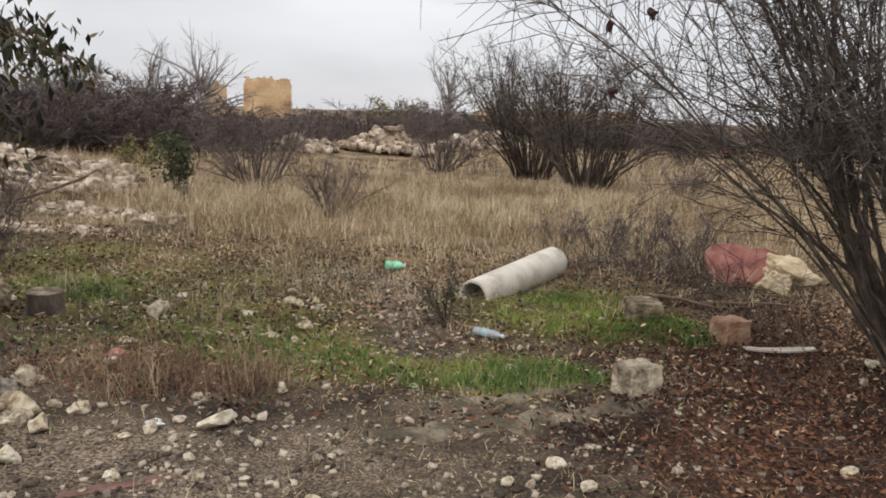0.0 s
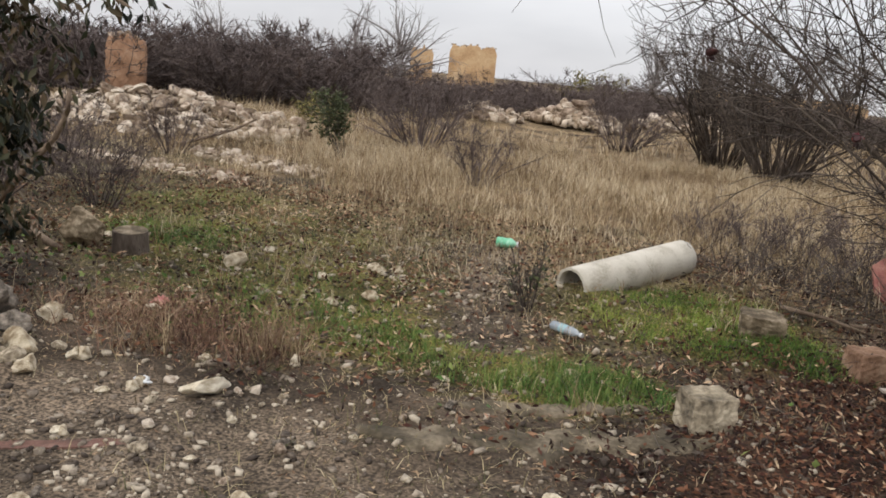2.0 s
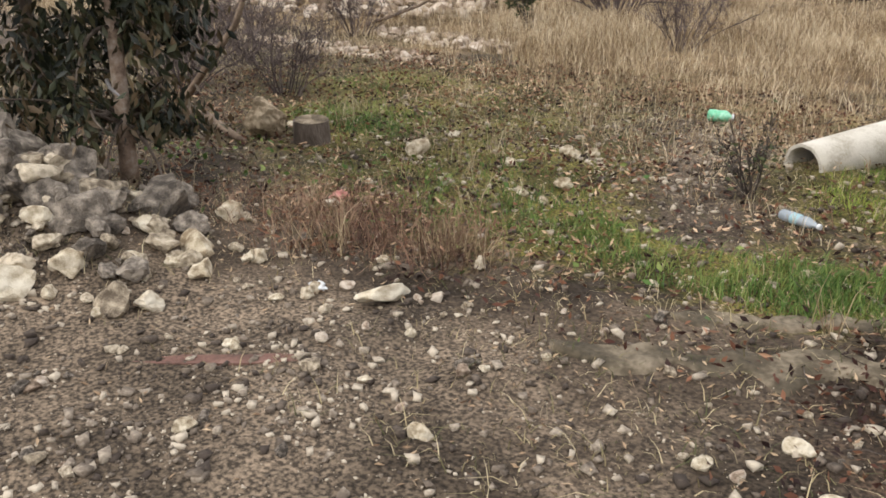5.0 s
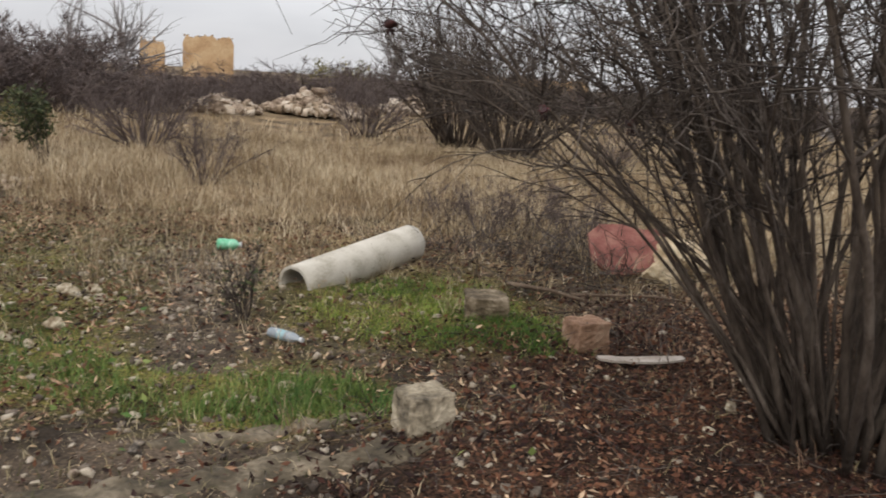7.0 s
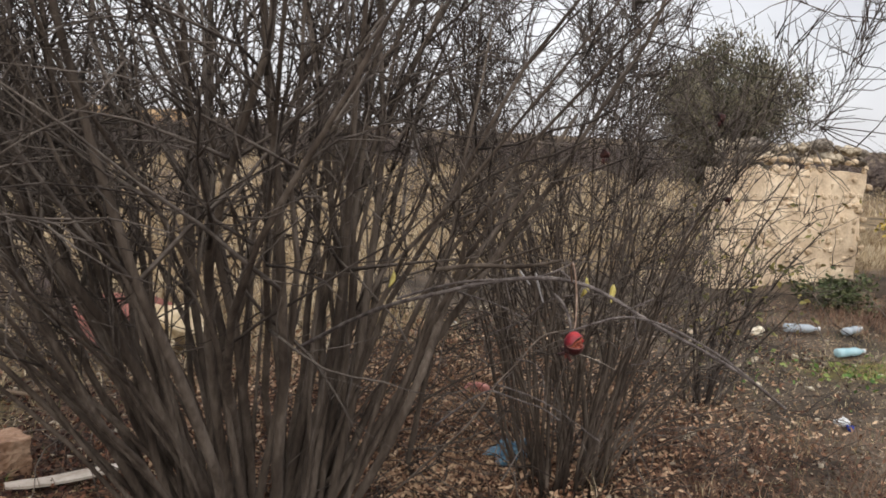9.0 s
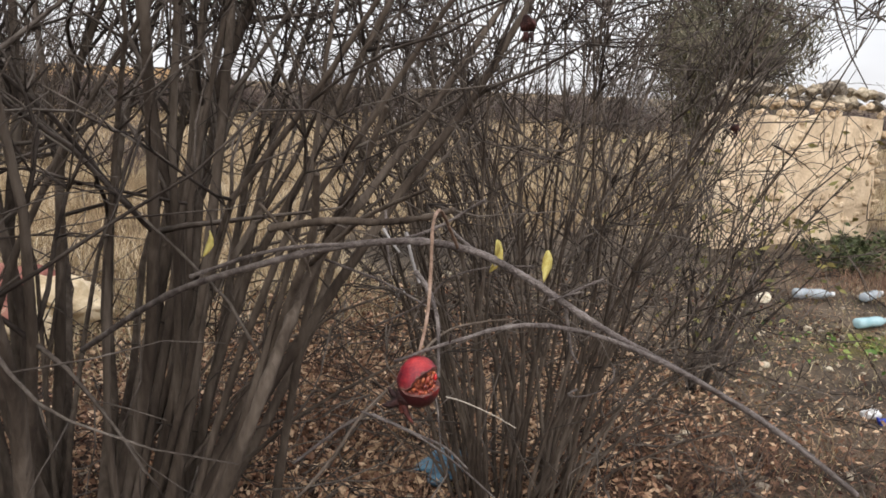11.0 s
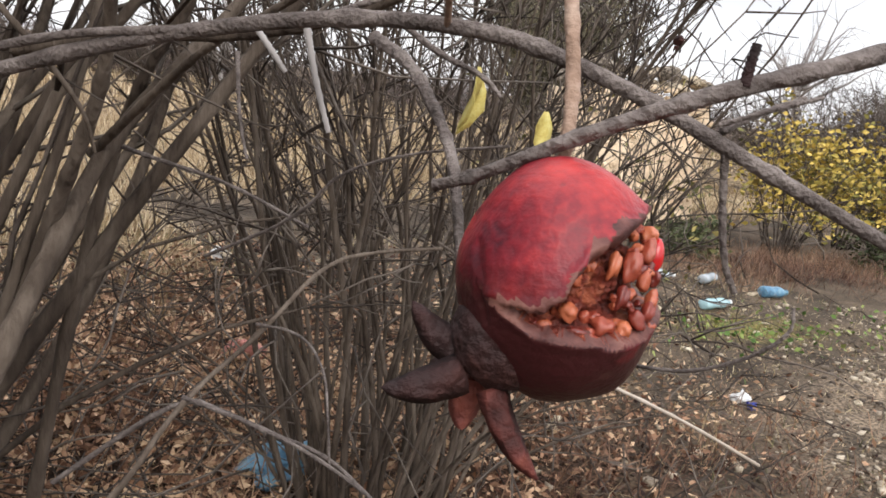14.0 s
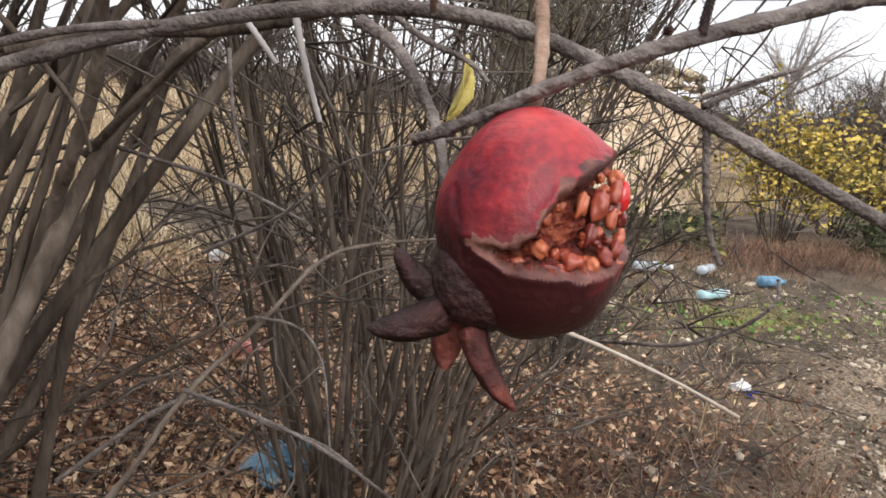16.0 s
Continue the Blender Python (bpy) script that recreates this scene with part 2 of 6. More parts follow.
def weather_and_shade_peel(m):
    """The peel dries to maroon below the crown, with the underside's shade painted in, and carries a few dark spots."""
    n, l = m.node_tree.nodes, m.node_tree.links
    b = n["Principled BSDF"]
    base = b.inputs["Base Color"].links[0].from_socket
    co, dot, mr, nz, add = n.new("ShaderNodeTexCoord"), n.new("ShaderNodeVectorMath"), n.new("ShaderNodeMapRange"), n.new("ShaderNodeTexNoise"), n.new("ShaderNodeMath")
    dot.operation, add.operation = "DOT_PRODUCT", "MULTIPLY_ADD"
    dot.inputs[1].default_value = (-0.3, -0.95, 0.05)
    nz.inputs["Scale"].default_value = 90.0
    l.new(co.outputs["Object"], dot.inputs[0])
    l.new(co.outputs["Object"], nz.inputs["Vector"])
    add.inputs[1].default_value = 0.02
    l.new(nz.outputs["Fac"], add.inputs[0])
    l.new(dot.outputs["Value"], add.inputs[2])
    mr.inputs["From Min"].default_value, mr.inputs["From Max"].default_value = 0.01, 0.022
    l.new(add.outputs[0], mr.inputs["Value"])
    # dried peel and the underside's shade share this one dark maroon
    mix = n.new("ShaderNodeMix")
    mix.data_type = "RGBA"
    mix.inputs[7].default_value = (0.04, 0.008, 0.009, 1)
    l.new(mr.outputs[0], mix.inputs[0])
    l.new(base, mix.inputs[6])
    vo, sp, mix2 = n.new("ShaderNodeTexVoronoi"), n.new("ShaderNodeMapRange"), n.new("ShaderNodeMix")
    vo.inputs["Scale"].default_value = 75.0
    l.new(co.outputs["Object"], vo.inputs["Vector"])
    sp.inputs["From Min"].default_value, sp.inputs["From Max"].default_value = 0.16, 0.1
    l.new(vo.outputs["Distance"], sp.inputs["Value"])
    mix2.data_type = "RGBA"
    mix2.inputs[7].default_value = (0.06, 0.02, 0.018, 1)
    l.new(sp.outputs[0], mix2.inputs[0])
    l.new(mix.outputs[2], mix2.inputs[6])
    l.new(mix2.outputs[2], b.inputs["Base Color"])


weather_and_shade_peel(PEEL)


def ground_material():
    m = bpy.data.materials.new("ground_soil")
    m.use_nodes = True
    n, l = m.node_tree.nodes, m.node_tree.links
    b = n["Principled BSDF"]
    b.inputs["Roughness"].default_value, b.inputs["Specular IOR Level"].default_value = 0.95, 0.2
    at, co = n.new("ShaderNodeAttribute"), n.new("ShaderNodeTexCoord")
    at.attribute_name = "cover"
    sep = n.new("ShaderNodeSeparateColor")
    l.new(at.outputs["Color"], sep.inputs[0])
    tex = []
    for s in (1.7, 9.0, 62.0, 24.0):
        t = n.new("ShaderNodeTexNoise")
        t.inputs["Scale"].default_value, t.inputs["Detail"].default_value = s, 8.0
        l.new(co.outputs["Object"], t.inputs["Vector"])
        tex.append(t)

    def ramp(source, c0, c1, p0=0.4, p1=0.62):
        r = n.new("ShaderNodeValToRGB")
        r.color_ramp.elements[0].position, r.color_ramp.elements[0].color = p0, (*c0, 1)
        r.color_ramp.elements[1].position, r.color_ramp.elements[1].color = p1, (*c1, 1)
        l.new(source, r.inputs[0])
        return r.outputs[0]

    color = ramp(tex[2].outputs["Fac"], (0.045, 0.034, 0.025), (0.13, 0.098, 0.07), 0.36, 0.68)
    layers = ((at.outputs["Alpha"], (0.12, 0.085, 0.05), (0.28, 0.205, 0.12)), (sep.outputs[2], (0.05, 0.039, 0.029), (0.24, 0.186, 0.135)),
              (sep.outputs[1], (0.034, 0.033, 0.009), (0.2, 0.175, 0.048)), (sep.outputs[0], (0.022, 0.013, 0.009), (0.11, 0.06, 0.037)))
    for mask, c0, c1 in layers:
        add, mr, mix = n.new("ShaderNodeMath"), n.new("ShaderNodeMapRange"), n.new("ShaderNodeMix")
        add.operation = "ADD"
        l.new(mask, add.inputs[0])
        l.new(tex[1].outputs["Fac"], add.inputs[1])
        mr.inputs["From Min"].default_value, mr.inputs["From Max"].default_value = 0.75, 1.15
        l.new(add.outputs[0], mr.inputs["Value"])
        mix.data_type = "RGBA"
        l.new(mr.outputs[0], mix.inputs[0])
        l.new(color, mix.inputs[6])
        l.new(ramp(tex[2].outputs["Fac"], c0, c1), mix.inputs[7])
        color = mix.outputs[2]
    # damp and dry patches, clods
    for source, c0, c1, p0, p1 in ((tex[0].outputs["Fac"], (0.45, 0.44, 0.42), (1.4, 1.38, 1.34), 0.36, 0.64), (tex[3].outputs["Fac"], (0.78, 0.78, 0.77), (1.15, 1.14, 1.13), 0.34, 0.68)):
        mul = n.new("ShaderNodeMix")
        mul.data_type, mul.blend_type, mul.clamp_result = "RGBA", "MULTIPLY", False
        mul.inputs[0].default_value = 1.0
        l.new(color, mul.inputs[6])
        l.new(ramp(source, c0, c1, p0, p1), mul.inputs[7])
        color = mul.outputs[2]
    l.new(color, b.inputs["Base Color"])
    bp = n.new("ShaderNodeBump")
    bp.inputs["Strength"].default_value, bp.inputs["Distance"].default_value = 1.0, 0.017
    l.new(tex[3].outputs["Fac"], bp.inputs["Height"])
    l.new(bp.outputs[0], b.inputs["Normal"])
    return m


SOIL = ground_material()


# ---- helpers for building ----
def part(name, bm, mat, parent=None, label=""):
    me = bpy.data.meshes.new(name)
    bm.to_mesh(me)
    bm.free()
    me.materials.append(mat)
    ob = new(name, me)
    if parent:
        ob.parent = parent
    if label:
        ob["label"] = label
    return ob


def fast_mesh(name, verts, tris, mat, parent=None, smooth=False):
    """One mesh object out of arrays of places and triangles."""
    verts, tris = np.asarray(verts, np.float32), np.asarray(tris, np.int32)
    me = bpy.data.meshes.new(name)
    me.vertices.add(len(verts))
    me.vertices.foreach_set("co", verts.ravel())
    me.loops.add(tris.size)
    me.loops.foreach_set("vertex_index", tris.ravel())
    me.polygons.add(len(tris))
    me.polygons.foreach_set("loop_start", np.arange(0, tris.size, 3, dtype=np.int32))
    if smooth:
        me.polygons.foreach_set("use_smooth", np.ones(len(tris), bool))
    me.update(calc_edges=True)
    me.materials.append(mat)
    ob = new(name, me)
    if parent:
        ob.parent = parent
    return ob


def thing(name, x, y, z=0.0, turn=0.0, label="", category="", group="", kind=""):
    ob = new(name)
    ob.empty_display_size = 0.1
    ob.matrix_basis = pose(x, y, z, 0, 0, turn)
    return tagged(ob, label, category, group, kind)


def vnoise(x, y, seed=0):
    """Smooth value noise on arrays, 0 to 1."""
    x, y = np.asarray(x, float), np.asarray(y, float)
    xi, yi = np.floor(x), np.floor(y)
    u, v = x - xi, y - yi
    u, v = u * u * (3 - 2 * u), v * v * (3 - 2 * v)

    def corner(a, b):
        s = np.sin(a * 127.1 + b * 311.7 + seed * 74.7) * 43758.5453
        return s - np.floor(s)
    return (corner(xi, yi) * (1 - u) + corner(xi + 1, yi) * u) * (1 - v) + (corner(xi, yi + 1) * (1 - u) + corner(xi + 1, yi + 1) * u) * v


def blob(x, y, cx, cy, rx, ry):
    return np.exp(-(((x - cx) / rx) ** 2 + ((y - cy) / ry) ** 2))


def height(x, y):
    """The ground's height: low bumps, the rise by the block and the heaps."""
    x, y = np.asarray(x, float), np.asarray(y, float)
    h = 0.05 * (vnoise(x * 1.1, y * 1.1, 1) - 0.5) + 0.03 * (vnoise(x * 3.7, y * 3.7, 2) - 0.5) + 0.012 * (vnoise(x * 11, y * 11, 3) - 0.5)
    h = h + 0.1 * blob(x, y, 1.3, 4.8, 0.6, 0.5) + 0.16 * blob(x, y, 5.0, 8.6, 2.0, 1.3)
    h = h + 0.12 * blob(x, y, 0.9, 8.4, 0.8, 0.7) + 0.1 * blob(x, y, 1.35, 6.6, 0.5, 0.45) + 0.07 * blob(x, y, 0.05, 7.1, 0.4, 0.4)
    h = h + 0.6 * blob(x, y, -9.6, 13.2, 2.6, 2.4) + 0.34 * blob(x, y, -2.8, 3.5, 0.7, 0.6)
    h = h + 0.4 * blob(x, y, -8.4, 26.4, 1.6, 1.2) + 0.5 * blob(x, y, -5.8, 28.3, 2.0, 1.3) + 0.45 * blob(x, y, -3.0, 34, 2.6, 1.5)
    return h


def hz(x, y):
    return float(height(x, y))


def cover(x, y):
    """Shares of leaf litter, green, gravel and dry grass at a place."""
    wob = 0.5 * (vnoise(x * 0.9, y * 0.9, 5) - 0.5)
    leaf = blob(x, y, 3.2, 4.9, 1.9, 2.0) + blob(x, y, 2.4, 3.4, 1.0, 1.4) + 0.8 * blob(x, y, 4.4, 7.0, 1.7, 1.6) + 0.6 * blob(x, y, 2.6, 6.4, 1.0, 0.9)
    leaf = np.clip(leaf + wob * 0.6, 0, 1) * (x > 0.7)
    green = (1.3 * blob(x, y, 0.25, 5.3, 0.95, 0.4) + 1.4 * blob(x, y, 0.95, 7.0, 0.8, 0.75) + blob(x, y, 1.55, 6.6, 0.5, 0.4) + 0.8 * blob(x, y, -3.4, 6.6, 0.55, 0.5) + 0.62 * blob(x, y, -3.6, 7.8, 2.6, 2.1)
             + 0.55 * blob(x, y, 8.3, 7.3, 0.9, 0.5) + 0.6 * blob(x, y, -1.6, 5.9, 1.6, 1.2) + 0.4 * blob(x, y, 0.3, 9.0, 1.2, 0.7) + 0.3 * blob(x, y, -1.4, 5.0, 0.8, 0.5))
    green = np.clip(green + wob * 0.4, 0, 1)
    track = np.exp(-((x + 0.35 * (y - 5.2)) / 0.3) ** 2) * (y > 5.55) * (y < 8.3)
    road = 1 / (1 + np.exp((y - 4.35 - 0.35 * x - wob) * 5))
    right = np.exp(-((y - 5.2 - 0.3 * (x - 7)) / 1.0) ** 2) / (1 + np.exp(-(x - 6.6 - 0.6 * (y - 5.5)) * 5))
    gravel = np.clip(road / (1 + np.exp(np.clip(x - 1.6 - wob, -50, 50) * 5)) + 0.7 * track + right, 0, 1)
    dry = np.clip(1 / (1 + np.exp(-(y - 7.6 - np.clip(-0.6 * x, 0, 2.6) - wob * 3) * 1.6)), 0, 1)
    dry = np.where(x > 5, np.clip(1 / (1 + np.exp(-np.clip(y - 12.2, -50, 50) * 2.5)), 0, 1), dry)
    # dark damp soil below the grass
    gravel = gravel * (1 - 0.85 * blob(x, y, 0.1, 4.55, 1.0, 0.4)) * (1 - 0.6 * (x < 4) / (1 + np.exp(-np.clip(x + 0.1 - wob, -9, 9) * 5)))
    green, leaf = green * (1 - 0.8 * track), leaf * (1 - right)
    return leaf, green, gravel, dry


def tubes(lines, sides):
    """Tapered tubes round polylines: a list of (places, radii) gives arrays of places and triangles."""
    V, T, base = [], [], 0
    ang = np.arange(sides) * 2 * np.pi / sides
    ca, sa = np.cos(ang)[None, :, None], np.sin(ang)[None, :, None]
    i = np.arange(sides)
    j = (i + 1) % sides
    for p, r in lines:
        p, r = np.asarray(p, float), np.asarray(r, float)
        d = np.gradient(p, axis=0)
        d /= np.linalg.norm(d, axis=1)[:, None] + 1e-9
        ref = np.array([0.0, 0, 1.0]) if abs(d[0, 2]) < 0.8 else np.array([1.0, 0.2, 0])
        u = np.cross(d, ref)
        u /= np.linalg.norm(u, axis=1)[:, None] + 1e-9
        v = np.cross(d, u)
        V.append((p[:, None] + r[:, None, None] * (ca * u[:, None] + sa * v[:, None])).reshape(-1, 3))
        for k in range(len(p) - 1):
            a, b = base + k * sides, base + (k + 1) * sides
            T.append(np.stack([a + i, a + j, b + j], 1))
            T.append(np.stack([a + i, b + j, b + i], 1))
        cap = np.arange(1, sides - 1)
        e = base + (len(p) - 1) * sides
        T.append(np.stack([np.full(sides - 2, e), e + cap, e + cap + 1], 1))
        T.append(np.stack([np.full(sides - 2, base), base + cap + 1, base + cap], 1))
        base += len(p) * sides
    return np.concatenate(V), np.concatenate(T)


def wander(rng, start, way, length, n, wobble, droop=0.0):
    p, d = [np.array(start, float)], np.array(way, float)
    for k in range(n):
        d = d + rng.normal(0, wobble, 3)
        d[2] -= droop
        d /= np.linalg.norm(d)
        p.append(p[-1] + d * length / n)
    return np.array(p)


def grow_bush(rng, stems, length, spread, foot, thick, branches, twigs, lean=(0, 0, 0), droop=0.0, keep=None, azimuths=None, twig_r=0.0028, narrow=0.0, first=3, twig_steps=3):
    """Stems from one foot, their side branches and the twigs on these: three lists of (places, radii)."""
    S, B, W = [], [], []
    for s in range(stems):
        a = rng.uniform(0, 2 * np.pi) if azimuths is None else rng.uniform(*azimuths)
        th = spread * np.sqrt(rng.uniform(0.01, 1))
        th *= 1 - narrow * max(0.0, math.cos(a))
        L = length * rng.uniform(0.65, 1.0)
        d = np.array([np.sin(th) * np.cos(a), np.sin(th) * np.sin(a), np.cos(th)]) + np.array(lean)
        f = foot * np.sqrt(rng.uniform()) * np.array([np.cos(a), np.sin(a), 0])
        p = wander(rng, f + np.array([0, 0, -0.03]), d, L, 9, 0.1, droop)
        r = thick * rng.uniform(0.5, 1.0) * np.linspace(1, 0.22, 10)
        if keep is not None and not keep(p):
            continue
        S.append((p, r))
        for k in range(branches):
            i = rng.integers(first, 10)
            dd = p[i] - p[i - 1]
            dd = dd / np.linalg.norm(dd) + rng.normal(0, 0.5, 3) + np.array([0, 0, 0.1])
            q = wander(rng, p[i], dd / np.linalg.norm(dd), L * rng.uniform(0.2, 0.45) * (1.15 - i / 12), 5, 0.14, droop * 0.7)
            if keep is not None and not keep(q):
                continue
            rr = np.linspace(r[i] * 0.55, twig_r * 0.8, 6)
            B.append((q, rr))
            for w in range(twigs):
                m = rng.integers(1, 6)
                dw = q[m] - q[m - 1]
                dw = dw / np.linalg.norm(dw) + rng.normal(0, 0.65, 3)
                t = wander(rng, q[m], dw / np.linalg.norm(dw), L * rng.uniform(0.05, 0.16), twig_steps, 0.18)
                if keep is None or keep(t):
                    W.append((t, np.linspace(twig_r, twig_r * 0.45, twig_steps + 1)))
    return S, B, W


def leaf_cloud(rng, places, size, aspect=0.45, hang=0.5):
    """Folded leaves of four points at the given places."""
    n = len(places)
    s = size * rng.uniform(0.6, 1.25, n)[:, None]
    d = rng.normal(0, 1, (n, 3))
    d[:, 2] = d[:, 2] * 0.5 - hang
    d /= np.linalg.norm(d, axis=1)[:, None]
    side = np.cross(d, rng.normal(0, 1, (n, 3)))
    side /= np.linalg.norm(side, axis=1)[:, None]
    up = np.cross(d, side)
    p = np.asarray(places)
    mid = p + d * s * 0.45
    V = np.stack([p, mid + side * s * aspect / 2 + up * s * 0.08, p + d * s, mid - side * s * aspect / 2 + up * s * 0.08], 1).reshape(-1, 3)
    k = np.arange(n)[:, None] * 4
    return V, np.concatenate([k + [[0, 1, 2]], k + [[0, 2, 3]]])


def blades(rng, x, y, h, w, lean):
    """Grass blades, each bent once and pointed."""
    n = len(x)
    z = height(x, y) - 0.01
    a, b = rng.uniform(0, 2 * np.pi, n), rng.uniform(0, 2 * np.pi, n)
    sx, sy = np.cos(a) * w, np.sin(a) * w
    lx, ly = np.cos(b) * lean * h, np.sin(b) * lean * h
    mx, my, mz = x + lx * 0.35, y + ly * 0.35, z + h * np.maximum(0.15, 0.62 - 0.22 * lean)
    V = np.stack([np.stack(c, 1) for c in ((x - sx, y - sy, z), (x + sx, y + sy, z), (mx - sx * 0.7, my - sy * 0.7, mz), (mx + sx * 0.7, my + sy * 0.7, mz),
                                            (x + lx, y + ly, z + h * np.maximum(0.12, 1 - 0.5 * lean)))], 1).reshape(-1, 3)
    k = np.arange(n)[:, None] * 5
    return V, np.concatenate([k + [[0, 1, 3]], k + [[0, 3, 2]], k + [[2, 3, 4]]])


def rock_bm(rng, sx, sy, sz, cuts=2, rough=0.16, boxy=0.0):
    """A rough stone: a ball cut by planes, squarer when boxy."""
    bm = bmesh.new()
    bmesh.ops.create_icosphere(bm, subdivisions=cuts, radius=1.0)
    off = Vector(rng.uniform(-50, 50, 3))
    planes = [(Vector(rng.normal(0, 1, 3)).normalized(), rng.uniform(0.45, 0.8) if boxy < 0.9 else rng.uniform(0.78, 0.9)) for _ in range(13)]
    for v in bm.verts:
        c = v.co.copy()
        if boxy:
            m = max(abs(c.x), abs(c.y), abs(c.z))
            c = c.lerp(c / m * 0.82, boxy)
        for nrm, dist in planes:
            over = c.dot(nrm) - dist * (1 + boxy * 0.45)
            if over > 0:
                c -= nrm * over
        c *= 1 + rough * noise.noise(c * 1.7 + off) + rough * 0.5 * noise.noise(c * 5 + off)
        v.co = (c.x * sx, c.y * sy, c.z * sz)
    return bm


def stone_mesh(name, mat, seed, cuts=2, boxy=0.0, flat=0.7):
    rng = np.random.default_rng(seed)
    bm = rock_bm(rng, 0.5, 0.5 * rng.uniform(0.65, 1), 0.5 * flat, cuts, 0.2, boxy)
    me = bpy.data.meshes.new(name)
    bm.to_mesh(me)
    bm.free()
    me.materials.append(mat)
    return me


# ---- ground ----
def spaced(lo, hi, step, reach):
    mid = list(np.arange(lo, hi + step / 2, step))
    out, d = [], step
    a, b = lo, hi
    while a > -reach or b < reach:
        d *= 1.22
        a, b = a - d, b + d
        out.append((a, b))
    return np.array([p[0] for p in reversed(out)] + mid + [p[1] for p in out])


def build_ground():
    xs, ys = spaced(-8, 12, 0.09, 1800), spaced(-1, 15, 0.09, 1800)
    X, Y = np.meshgrid(xs, ys)
    far = np.clip((np.hypot(X, Y - 10) - 60) / 300, 0, 1)
    Z = height(X, Y) * (1 - far)
    nx, ny = len(xs), len(ys)
    idx = np.arange(nx * ny).reshape(ny, nx)
    a, b, c, d = idx[:-1, :-1].ravel(), idx[:-1, 1:].ravel(), idx[1:, 1:].ravel(), idx[1:, :-1].ravel()
    T = np.concatenate([np.stack([a, b, c], 1), np.stack([a, c, d], 1)])
    ob = fast_mesh("ground", np.stack([X.ravel(), Y.ravel(), Z.ravel()], 1), T, SOIL, smooth=True)
    lf, gr, gv, dr = cover(X.ravel(), Y.ravel())
    att = ob.data.color_attributes.new("cover", "FLOAT_COLOR", "POINT")
    att.data.foreach_set("color", np.stack([lf, gr, gv, dr], 1).astype(np.float32).ravel())
    tagged(ob, "bare brown soil with gravel, leaf litter, moss and dry grass", "ground", kind="structure")


build_ground()


# ---- stones ----
STONES = [stone_mesh("stone", STONE, 10 + i, 3) for i in range(7)]
GREYS = [stone_mesh("stone", GREYSTONE, 30 + i, 4, flat=0.8) for i in range(4)]
CREAMS = [stone_mesh("stone", CREAM, 20 + i, 3) for i in range(7)]
RUBBLES = [stone_mesh("stone", RUBBLE, 50 + i, 2, flat=0.75) for i in range(9)]
SQUARES = [stone_mesh("stone", YELLOWSTONE, 70 + i, 3, 0.75, 0.8) for i in range(3)]


def put_stone(mesh, x, y, size, rng, z=None, sink=0.22, label="pale limestone lying loose on the ground", group="loose stones", name="stone"):
    ob = new(name, mesh)
    zz = hz(x, y) if z is None else z
    ob.matrix_basis = pose(x, y, zz + size * 0.35 - size * sink, rng.uniform(-12, 12), rng.uniform(-12, 12), rng.uniform(0, 360)) @ Matrix.Scale(size, 4)
    return tagged(ob, label, "stone", group)


